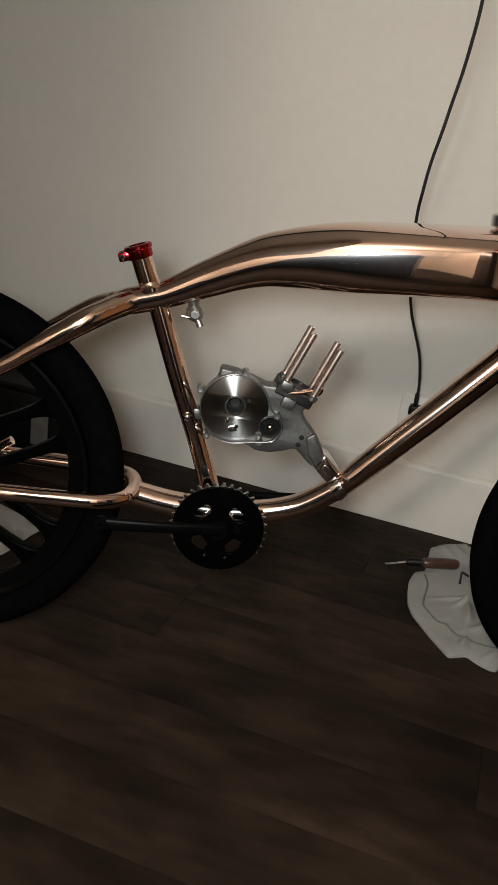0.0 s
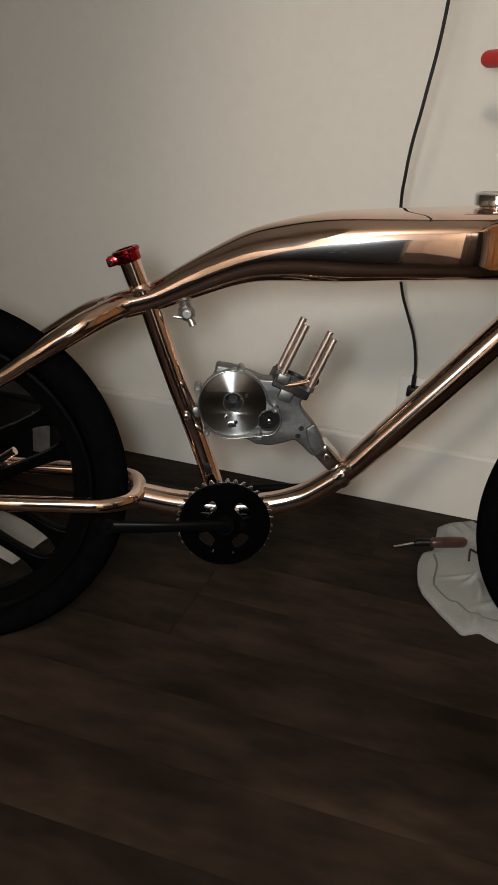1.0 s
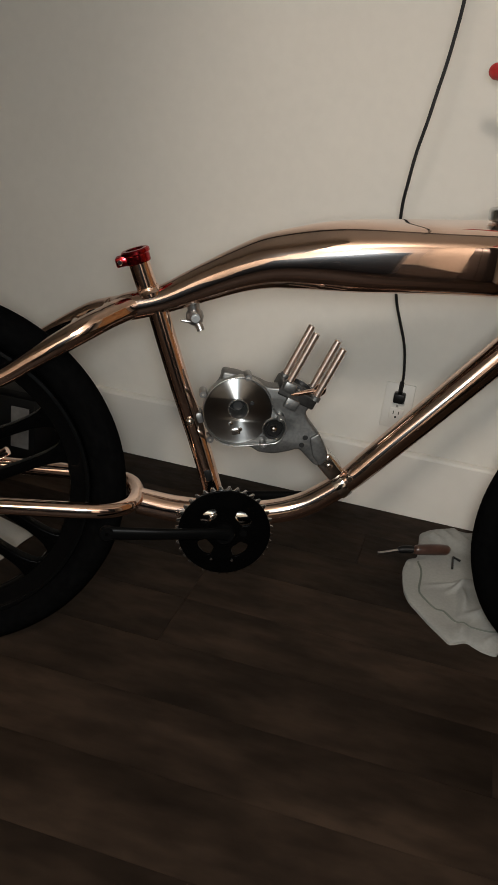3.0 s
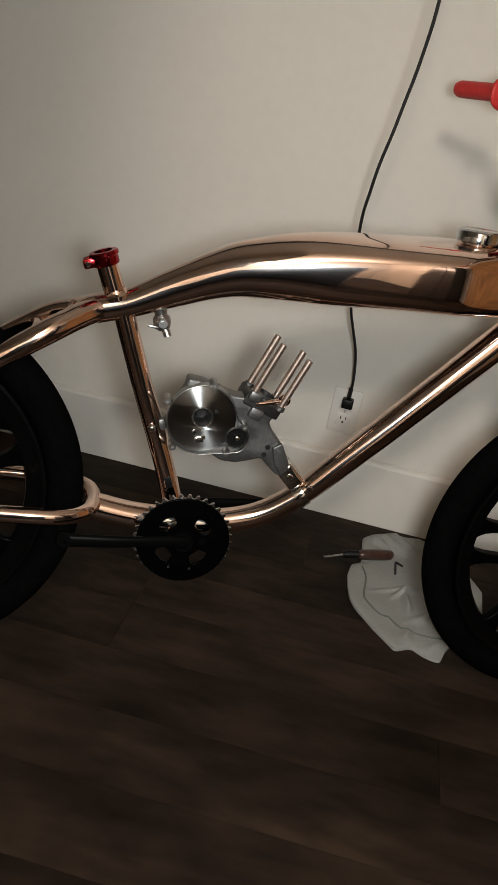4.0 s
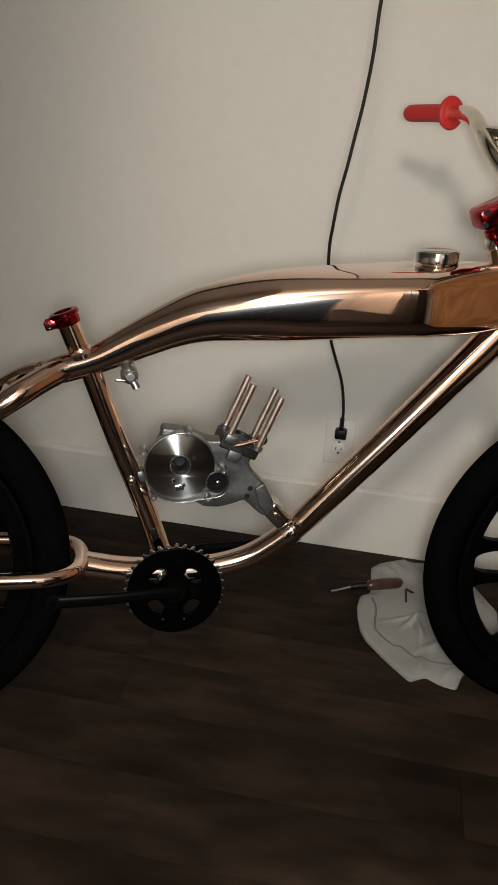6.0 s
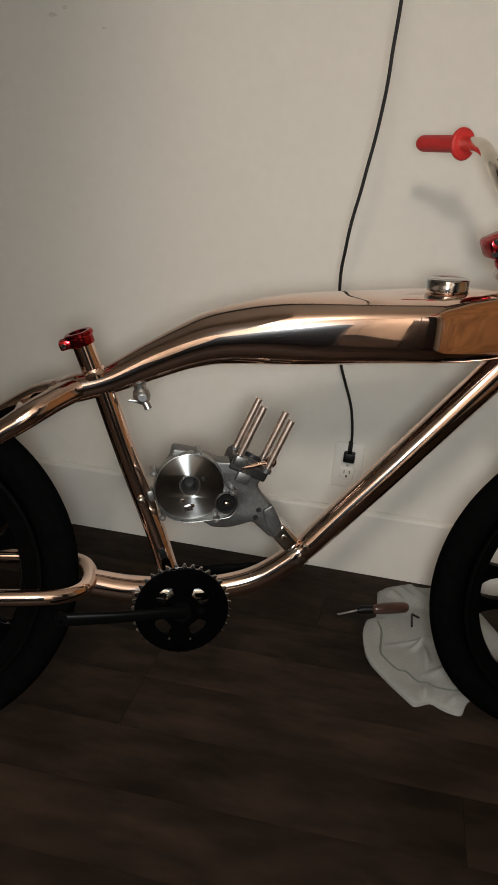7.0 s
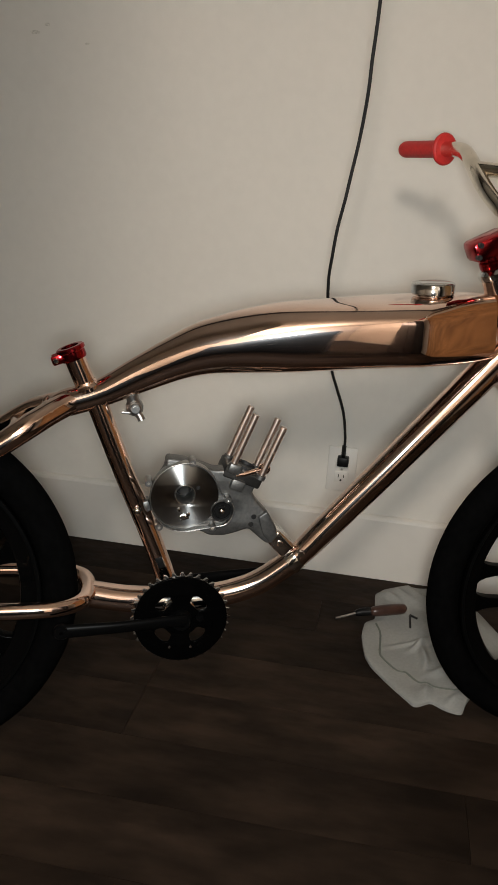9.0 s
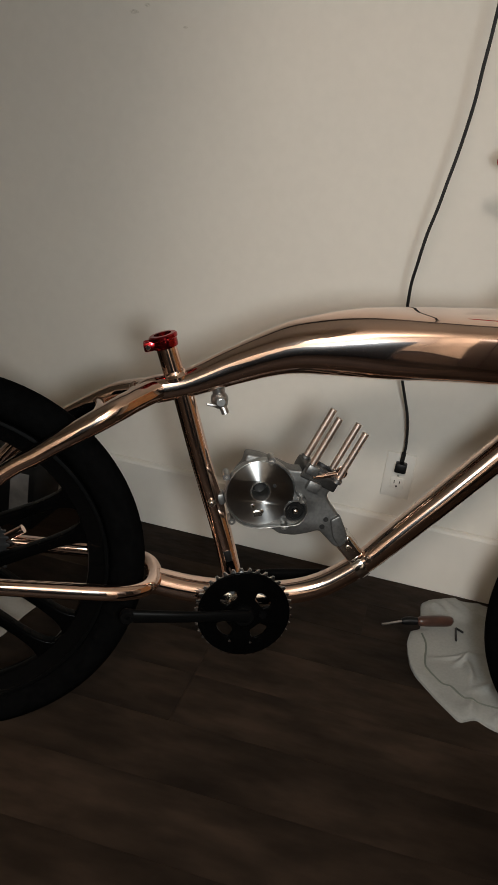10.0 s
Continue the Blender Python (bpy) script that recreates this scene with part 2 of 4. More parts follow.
# ---------------------------------------------------------------- the room
U0, U1, V0, HIGH = -3.6, 2.15, -4.9, 2.45


def room_box(name, u0, u1, v0, v1, z0, z1, material, label, category, bevel=0.0):
    bm = block((u1 - u0, v1 - v0, z1 - z0), WALL @ Matrix.Translation(((u0 + u1) / 2, (v0 + v1) / 2, (z0 + z1) / 2)), bevel)
    ob = part(name, bm, material, smooth=False)
    return tagged(ob, label, category, kind="structure")


wall_back = room_box("wall_back", U0, U1, 0.014, 0.134, 0, HIGH, WALL_PAINT, "off-white matt painted wall behind the bicycle", "wall")
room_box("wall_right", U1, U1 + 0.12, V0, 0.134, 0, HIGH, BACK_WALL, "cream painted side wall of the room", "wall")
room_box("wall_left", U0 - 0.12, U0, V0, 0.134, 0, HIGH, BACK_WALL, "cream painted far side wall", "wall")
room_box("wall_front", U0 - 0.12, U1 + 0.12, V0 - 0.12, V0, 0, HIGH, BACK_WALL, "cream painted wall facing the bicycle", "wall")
# added, unseen panel: keeps the room lamp off the wall's left part
room_box("wall_bulkhead", U0, 0.481, -2.32, -2.20, 1.20, HIGH, BACK_WALL, "unseen cream painted panel added to shade the left of the wall", "wall")
room_box("ceiling", U0 - 0.12, U1 + 0.12, V0 - 0.12, 0.134, HIGH, HIGH + 0.1, CEIL_PAINT, "plain beige painted ceiling", "ceiling")
floor = room_box("floor", U0 - 0.12, U1 + 0.12, V0 - 0.12, 0.134, -0.08, -0.004, SUBFLOOR, "dark brown wood plank floor", "floor")


def baseboard():
    outline = [(0, 0.0), (0, 0.160), (-0.0025, 0.166), (-0.007, 0.170), (-0.0125, 0.172), (-0.014, 0.172), (-0.014, 0.0)]
    bm = bmesh.new()
    ends = [[bm.verts.new(WALL @ Vector((u, 0.014 + v, z))) for v, z in [(-0.014 - q[0] * 1.0, q[1]) for q in outline]] for u in (U0, U1)]
    n = len(outline)
    for k in range(n):
        bm.faces.new((ends[0][k], ends[0][(k + 1) % n], ends[1][(k + 1) % n], ends[1][k]))
    bm.faces.new(ends[0])
    bm.faces.new(ends[1][::-1])
    bmesh.ops.recalc_face_normals(bm, faces=bm.faces)
    return tagged(part("baseboard", bm, TRIM_PAINT, smooth=False), "off-white painted baseboard along the wall foot", "baseboard", kind="structure")


baseboard()

# a dark cupboard and a wooden door, seen as reflections in the tubes, and a low stand-in
DARK_WOOD = shade("dark_stained_wood", (0.030, 0.019, 0.013), 0.4, grain=(6, 0.4), stretch=(1, 1, 8))
DOOR_WOOD = shade("honey_wood", (0.40, 0.21, 0.085), 0.4, grain=(5, 0.25), stains=(2, 0.15), stretch=(6, 6, 1))


def cupboard(place, wide, high, label):
    t = thing("cupboard", label, "cupboard", WALL @ place)
    part("carcass", block((wide, 0.44, high), Matrix.Translation((0, 0, high / 2)), 0.006), DARK_WOOD, t, smooth=False)
    for sgn in (-1, 1):
        d = part("cupboard_door", block((wide / 2 - 0.012, 0.02, high - 0.10), Matrix.Translation((sgn * wide / 4, 0.232, high / 2 + 0.02)), 0.004), DARK_WOOD, t, smooth=False)
        part("knob", lathe([(0, 0), (0.006, 0), (0.006, 0.012), (0.014, 0.018), (0.012, 0.026), (0, 0.028)],
                           Matrix.Translation((sgn * 0.04, 0.242, high / 2)) @ Matrix.Rotation(radians(-90), 4, "X"), 16), STEEL, d)


cupboard(Matrix.Translation((U1 - 0.24, -2.27, 0)) @ Matrix.Rotation(radians(90), 4, "Z"), 0.60, 1.85, "tall dark stained wooden cupboard standing against the wall")
# added stand-in: puts the camera holder's dark reflection into the tank
cupboard(WALL.inverted() @ Matrix.Translation((-0.23, -1.92, 0)), 0.66, 0.92, "low dark wooden cupboard added as stand-in for a dark reflection")


def side_door():
    t = thing("door_1", "closed honey-coloured wooden door in the side wall", "door", WALL @ Matrix.Translation((U1, -0.90, 0)))
    tagged(t, kind="structure")
    leaf = part("leaf", block((0.05, 0.86, 2.03), Matrix.Translation((-0.027, 0, 1.02)), 0.004), DOOR_WOOD, t, smooth=False)
    for y in (-0.21, 0.21):
        for z, h in ((0.55, 0.7), (1.45, 0.85)):
            part("panel", block((0.012, 0.28, h), Matrix.Translation((-0.055, y, z)), 0.005), DOOR_WOOD, leaf, smooth=False)
    for y in (-0.458, 0.458):
        part("jamb", block((0.06, 0.05, 2.12), Matrix.Translation((-0.032, y, 1.06)), 0.004), DOOR_WOOD, t, smooth=False)


side_door()


def cornice():
    outline = [(0.014, 2.45), (0.014, 2.22), (0.0, 2.22), (-0.014, 2.24), (-0.040, 2.285), (-0.125, 2.38), (-0.150, 2.42), (-0.150, 2.45)]
    bm = bmesh.new()
    ends = [[bm.verts.new(WALL @ Vector((u, v, z))) for v, z in outline] for u in (U0, U1)]
    n = len(outline)
    for k in range(n):
        bm.faces.new((ends[0][k], ends[0][(k + 1) % n], ends[1][(k + 1) % n], ends[1][k]))
    bm.faces.new(ends[0])
    bm.faces.new(ends[1][::-1])
    bmesh.ops.recalc_face_normals(bm, faces=bm.faces)
    return tagged(part("trim", bm, DARK_WOOD, smooth=False), "dark wooden cornice under the ceiling", "trim", kind="structure")


cornice()


def scuffs():
    rng = random.Random(7)
    for u, z, w, h in ((-0.117, 1.248, 0.020, 0.007), (-0.087, 1.265, 0.012, 0.006), (-0.374, 1.265, 0.012, 0.010), (0.009, 1.228, 0.010, 0.004)):
        loop = [(u + w * (0.5 + 0.25 * rng.random()) * math.cos(a), z + h * (0.5 + 0.3 * rng.random()) * math.sin(a)) for a in [2 * math.pi * k / 12 for k in range(12)]]
        bm = bmesh.new()
        front = [bm.verts.new(on_wall(x, 0.0137, y)) for x, y in loop]
        back = [bm.verts.new(on_wall(x, 0.0150, y)) for x, y in loop]
        bm.faces.new(front)
        for k in range(12):
            bm.faces.new((front[k], back[k], back[(k + 1) % 12], front[(k + 1) % 12]))
        bmesh.ops.recalc_face_normals(bm, faces=bm.faces)
        part("scuff", bm, SCUFF, wall_back, smooth=False)


scuffs()

# ---------------------------------------------------------------- the bicycle
AX_R, AX_F, AX_Z, TYRE_R = -0.474, 0.738, 0.310, 0.311
bike = thing("bicycle", "polished copper-chrome motor bicycle frame with bare engine, without saddle", "bicycle")


def wheel(name, x, phase):
    w = part(name, ring_body([(0.252, -0.017), (0.256, -0.020), (0.256, -0.014), (0.250, 0.0), (0.256, 0.014), (0.256, 0.020), (0.252, 0.017),
                              (0.236, 0.014), (0.224, 0.011), (0.2215, 0.006), (0.2215, -0.006), (0.224, -0.011), (0.236, -0.014)], axis_y(0, 0, 0), 96),
             RIM_BLACK, bike, "black cast alloy mag wheel rim")
    w.location = (x, 0, AX_Z)
    part("rim_lip", ring_body([(0.2490, 0.0195), (0.2535, 0.0205), (0.2545, 0.0215), (0.2500, 0.0222), (0.2485, 0.0210)], axis_y(0, 0, 0), 96), CRANK_BLACK, w)
    c = []
    for k in range(28):
        a = 2 * math.pi * k / 28
        rr, hh = 0.0285 * math.cos(a), 0.0275 * math.sin(a)
        if math.cos(a) > 0.55:
            rr -= 0.0012 * (k % 2)
        c.append((0.2825 + rr, hh))
    part("tyre", ring_body(c, axis_y(0, 0, 0), 128), RUBBER, w, "wide black rubber slick tyre")
    part("hub", lathe([(0, -0.055), (0.008, -0.055), (0.008, -0.045), (0.026, -0.04), (0.030, -0.030), (0.022, -0.02), (0.022, 0.02), (0.030, 0.030), (0.026, 0.04),
                       (0.008, 0.045), (0.008, 0.055), (0, 0.055)], axis_y(0, 0, 0)), BLACK, w, "black hub")
    spoke = None
    for k in range(6):
        for s in (-1, 1):
            a = radians(phase + 60 * k)
            if spoke is None:
                out = [(0.018, -0.011), (0.06, -0.009), (0.165, -0.0082), (0.192, -0.0100), (0.208, -0.0135), (0.218, -0.0185), (0.226, -0.027),
                       (0.226, 0.027), (0.218, 0.0185), (0.208, 0.0135), (0.192, 0.0100), (0.165, 0.0082), (0.06, 0.009), (0.018, 0.011)]
                spoke = part("spoke", plate([out], -0.010, 0.010, 0.003), BLACK, w)
                me = spoke.data
            else:
                spoke = new("spoke", me)
                spoke.parent = w
            spoke.matrix_basis = Matrix.Rotation(-a, 4, "Y") @ Matrix.Translation((0, 0, s * 0.032))
    return w


rear = wheel("rear_wheel", AX_R, -34)
rear.location, rear.scale = (AX_R, -0.004, 0.3112), (1.0006, 1.0, 1.0006)
front = wheel("front_wheel", AX_F, 180)
front.location, front.scale = (AX_F, 0, 0.3022), (0.972, 1.0, 0.972)
# drive sprocket and drum on the rear hub
teeth = []
for k in range(44):
    for d, r in ((-0.30, 0.088), (-0.12, 0.0935), (0.12, 0.0935), (0.30, 0.088)):
        a = 2 * math.pi * (k + d) / 44
        teeth.append((r * math.cos(a), r * math.sin(a)))
part("drive_sprocket", plate([teeth, circle(0, 0, 0.03)], 0.036, 0.040, 0.0008, 1), DARK_STEEL, rear, "dark toothed drive sprocket")

# main tank tube: a tapered, arched body that grows wide and ends in two flat cheeks at the head tube
TANK = [(-0.2065, 0.6095, 0.0030, 0.0030, 2), (-0.2045, 0.6105, 0.0100, 0.0100, 2), (-0.199, 0.6128, 0.0155, 0.0155, 2), (-0.189, 0.6165, 0.0195, 0.0190, 2), (-0.174, 0.6215, 0.0212, 0.0200, 2), (-0.128, 0.637, 0.0215, 0.0205, 2),
        (-0.070, 0.6670, 0.0275, 0.0240, 2), (-0.018, 0.6930, 0.0335, 0.0325, 2), (0.024, 0.7095, 0.0400, 0.0406, 2), (0.068, 0.7190, 0.0455, 0.0492, 2.09), (0.110, 0.7260, 0.0495, 0.0574, 2.35), (0.155, 0.7317, 0.0514, 0.0658, 2.74),
        (0.225, 0.7395, 0.0503, 0.0774, 3.35), (0.290, 0.7454, 0.0500, 0.0857, 3.68), (0.322, 0.7481, 0.0504, 0.0884, 3.7), (0.340, 0.7493, 0.0510, 0.0873, 3.7), (0.358, 0.7506, 0.0517, 0.0815, 3.7), (0.400, 0.7540, 0.0532, 0.0640, 3.8),
        (0.440, 0.7575, 0.0525, 0.0470, 4.0), (0.470, 0.7605, 0.0500, 0.0345, 4.0)]


def tank_body(seg=64):
    """Rings across the run of the tank: centre x, z, half height, half width, squareness."""
    rows = smooth_line(TANK, 8)
    bm = bmesh.new()
    rings = []
    for i, (x, z, high, wide, sq) in enumerate(rows):
        a, b = rows[max(i - 1, 0)], rows[min(i + 1, len(rows) - 1)]
        run = Vector((b[0] - a[0], 0, b[1] - a[1])).normalized()
        up = Vector((-run.z, 0, run.x))
        ring = []
        for k in range(seg):
            c, t = math.cos(2 * math.pi * k / seg), math.sin(2 * math.pi * k / seg)
            e = 2 / sq
            ring.append(bm.verts.new(Vector((x, 0, z)) + up * (high * math.copysign(abs(c) ** e, c)) + Vector((0, wide * math.copysign(abs(t) ** e, t), 0))))
        rings.append(ring)
    for r0, r1 in zip(rings, rings[1:]):
        for k in range(seg):
            bm.faces.new((r0[k], r0[(k + 1) % seg], r1[(k + 1) % seg], r1[k]))
    bm.faces.new(rings[0][::-1])
    bm.faces.new(rings[-1])
    bmesh.ops.recalc_face_normals(bm, faces=bm.faces)
    return bm


part("tank_tube", tank_body(), NICKEL, bike, "fat polished metal top tube that is the fuel tank")
part("head_tube", tube([(0.4725, 0, 0.838), (0.540, 0, 0.682)], 0.0235, 32, 1), NICKEL, bike, "polished head tube")
for name, t0 in (("headset_cup", 0.0), ("headset_cup", 1.0)):
    p = Vector((0.4725, 0, 0.838)).lerp(Vector((0.540, 0, 0.682)), t0)
    d = Vector((0.0675, 0, -0.156)).normalized() * (1 if t0 else -1)
    q = d.to_track_quat("Z", "Y").to_matrix().to_4x4()
    part(name, lathe([(0, -0.002), (0.0245, -0.002), (0.0265, 0.002), (0.0265, 0.009), (0.021, 0.014), (0, 0.014)], Matrix.Translation(p) @ q), CHROME, bike, "chrome headset cup")
# seat tube and its stub
part("seat_tube", tube([(-0.1405, 0, 0.634), (-0.095, 0, 0.515), (-0.048, 0, 0.400), (-0.015, 0, 0.308)], 0.0160, 28, 4), NICKEL, bike, "polished seat tube")
# the dark inside of a slot, made as a black block on the tube
part("vent_slot", block((0.011, 0.003, 0.020), Matrix.Translation((-0.0330, -0.0150, 0.3610)) @ Matrix.Rotation(radians(-20), 4, "Y"), 0.0013), PLUG_BLACK, bike, "black block on the seat tube in place of an open slot")
part("seat_stub", tube([(-0.147, 0, 0.636), (-0.1725, 0, 0.698)], 0.0156, 28, 1), NICKEL, bike, "polished open seat post stub")


# welded joints
_w = Vector((-0.0255, 0, 0.062)).normalized().to_track_quat("Z", "Y").to_matrix().to_4x4()
part("weld", ring_body([(0.0150, 0.012), (0.0162, 0.0115), (0.0168, 0.0085), (0.0182, 0.0055), (0.0205, 0.0030), (0.0205, -0.002), (0.0150, -0.002)], Matrix.Translation((-0.1485, 0, 0.6430)) @ _w, 32), NICKEL, bike, "polished weld bead")
for sgn in (-1, 1):
    _w = Vector((-0.050, sgn * 0.026, -0.0215)).normalized().to_track_quat("Z", "Y").to_matrix().to_4x4()
    part("weld", ring_body([(0.0165, 0.005), (0.0180, 0.004), (0.0187, 0.002), (0.0189, 0.0), (0.0187, -0.002), (0.0180, -0.004), (0.0165, -0.005)], Matrix.Translation((-0.2030, sgn * 0.0190, 0.6095)) @ _w, 40), NICKEL, bike, "polished weld bead")


def seat_clamp():
    d = Vector((-0.024, 0, 0.062)).normalized()
    m = Matrix.Translation((-0.1715, 0, 0.6945)) @ d.to_track_quat("Z", "Y").to_matrix().to_4x4()
    c = part("seat_clamp", ring_body([(0.0160, -0.008), (0.0185, -0.008), (0.0195, -0.006), (0.0195, 0.004), (0.0215, 0.006), (0.0215, 0.010), (0.0195, 0.012), (0.0135, 0.012), (0.0135, 0.004), (0.0160, 0.002)],
                                     m, 40), RED_ANO, bike, "red anodised seat clamp collar")
    for y in (-0.0085, 0.0050):
        part("lug", block((0.020, 0.009, 0.015), Matrix.Translation((-0.1915, y, 0.6870)) @ Matrix.Rotation(radians(-20), 4, "Y"), 0.0035), RED_ANO, c)
    part("bolt", lathe([(0, 0), (0.0040, 0), (0.0040, 0.004), (0.0030, 0.005), (0, 0.005)], axis_y(-0.1945, -0.012, 0.6860), 14), CHROME, c, "small bolt head")


seat_clamp()

# lower tubes
part("down_tube", tube([(0.516, 0, 0.729, 0.0268), (0.399, 0, 0.595, 0.0252), (0.299, 0, 0.480, 0.0234), (0.2345, 0, 0.4065, 0.0218), (0.205, 0, 0.373), (0.172, 0, 0.343), (0.132, 0, 0.3155), (0.088, 0, 0.299), (0.03, 0, 0.288), (0.0, 0, 0.286)],
                        0.0205, 32, 8), NICKEL, bike, "polished down tube bent under the engine")
part("bottom_bracket", lathe([(0, -0.036), (0.0215, -0.036), (0.0230, -0.034), (0.0230, 0.034), (0.0215, 0.036), (0, 0.036)], axis_y(0, 0, 0.281), 40), CHROME, bike, "chrome bottom bracket shell")
part("bearing_cup", lathe([(0, 0.030), (0.0255, 0.030), (0.0265, 0.032), (0.0265, 0.038), (0.0245, 0.041), (0.018, 0.045), (0, 0.045)], axis_y(0, 0, 0.281), 40), MIRROR_CHROME, bike, "chrome bearing cup")
# added sleeve: makes the yoke tube's bright highlight in the guard windows
part("bracket_sleeve", tube([(-0.046, 0, 0.2875), (0.0, 0, 0.2865), (0.044, 0, 0.2895)], 0.0236, 28, 4), MIRROR_CHROME, bike, "bright plated sleeve added to give the yoke tube its highlight")
part("yoke_tube", tube([(0.0, 0, 0.286), (-0.08, 0, 0.289), (-0.142, 0, 0.299)], 0.0220, 28, 4), NICKEL, bike, "polished short tube to the stay yoke")
for s in (-1, 1):
    part("chain_stay", tube([(-0.146, 0.0, 0.309), (-0.149, s * 0.024, 0.310), (-0.160, s * 0.046, 0.310), (-0.186, s * 0.061, 0.309), (-0.23, s * 0.069, 0.309), (-0.34, s * 0.074, 0.309), (-0.470, s * 0.078, 0.310)],
                            0.0132, 24, 8), NICKEL, bike, "polished chain stay")
    part("seat_stay", tube([(-0.160, s * 0.003, 0.6275, 0.0150), (-0.184, s * 0.009, 0.6175, 0.0182), (-0.206, s * 0.026, 0.6080, 0.0180), (-0.235, s * 0.047, 0.5930, 0.0178), (-0.280, s * 0.059, 0.563, 0.0162), (-0.33, s * 0.063, 0.527, 0.0140), (-0.40, s * 0.065, 0.4685, 0.0122), (-0.473, s * 0.078, 0.330, 0.0115)],
                           0.013, 24, 8), NICKEL, bike, "polished seat stay")
    part("dropout", plate([soft_corners([(-0.455, 0.30), (-0.455, 0.345), (-0.50, 0.345), (-0.505, 0.285), (-0.475, 0.285)], 0.008)], s * 0.079 - 0.003, s * 0.079 + 0.003, 0.001), CHROME, bike)
part("stay_bridge", tube([(-0.262, -0.055, 0.577), (-0.255, 0, 0.583), (-0.262, 0.055, 0.577)], 0.009, 20, 6), NICKEL, bike, "polished bridge between the seat stays")
part("stay_brace", tube([(-0.366, 0.070, 0.338), (-0.400, 0.071, 0.314), (-0.470, 0.073, 0.268)], 0.0075, 16, 4), NICKEL, bike, "polished slanting brace beside the hub")
# fork, mostly hidden beside the front wheel
part("fork_crown", block((0.045, 0.14, 0.03), Matrix.Translation((0.549, 0, 0.662)) @ Matrix.Rotation(radians(-23), 4, "Y"), 0.008), NICKEL, bike)
for s in (-1, 1):
    part("fork_blade", tube([(0.549, s * 0.058, 0.664), (0.65, s * 0.060, 0.44), (AX_F, s * 0.062, AX_Z)], 0.014, 20, 8), NICKEL, bike, "polished fork blade")


def crankset():
    # steel chainring with teeth, the black guard disc with four windows, a one-piece crank
    out = []
    for k in range(36):
        for d, r in ((-0.36, 0.0730), (-0.12, 0.0795), (0.12, 0.0795), (0.36, 0.0730)):
            a = 2 * math.pi * (k + d) / 36
            out.append((r * math.cos(a), r * math.sin(a)))
    ring = part("chainring", plate([out, circle(0, 0, 0.062)], -0.0515, -0.0475, 0.0006, 1), RING_STEEL, bike, "steel toothed chainring edge")
    ring.location = (0, 0, 0.281)

    def window(a):
        pts = [(0.031, -17), (0.037, -20), (0.0440, -20), (0.0475, -13), (0.0480, 0), (0.0475, 13), (0.0440, 20), (0.037, 20), (0.031, 17), (0.0295, 0)]
        return rounded([(r * math.cos(radians(a + b)), r * math.sin(radians(a + b))) for r, b in pts], 4)
    part("guard_disc", plate([circle(0, 0, 0.0745, 72)] + [window(a) for a in (45, 135, 225, 315)], -0.057, -0.052, 0.0012), BLACK, ring, "black disc with four windows")
    part("hub_boss", lathe([(0, 0.048), (0.018, 0.048), (0.018, 0.062), (0.015, 0.066), (0, 0.066)], axis_y(0, 0, 0)), CRANK_BLACK, ring)
    part("drive_pin", lathe([(0, 0.055), (0.006, 0.055), (0.006, 0.062), (0, 0.062)], axis_y(0.030, 0, 0.004), 16), CRANK_BLACK, ring)
    for x in (-0.0165, 0.0175):
        part("bolt", lathe([(0, 0.048), (0.0022, 0.048), (0.0022, 0.0590), (0, 0.0596)], axis_y(x, 0, -0.0488), 12), CHROME, ring)
    arm = [(-0.180, -0.095, 0.287), (-0.10, -0.088, 0.288), (-0.045, -0.078, 0.288), (-0.012, -0.070, 0.286), (0.004, -0.064, 0.283)]
    crank = part("crank_arm", tube([(*p, r) for p, r in zip(arm, (0.0112, 0.0098, 0.0094, 0.0105, 0.012))], seg=20, steps=6, squash=0.6), CRANK_BLACK, bike, "black steel crank arm without pedal")
    part("pedal_eye", ring_body([(0.0030, -0.006), (0.0105, -0.006), (0.0118, -0.004), (0.0118, 0.004), (0.0105, 0.006), (0.0030, 0.006)], axis_y(-0.184, -0.095, 0.287), 28), CRANK_BLACK, crank)
    part("crank_arm", tube([(0.172, 0.098, 0.283, 0.012), (0.05, 0.082, 0.281, 0.0115), (0.0, 0.060, 0.281, 0.012)], seg=20, steps=6, squash=0.6), CRANK_BLACK, bike, "black steel crank arm without pedal")


crankset()


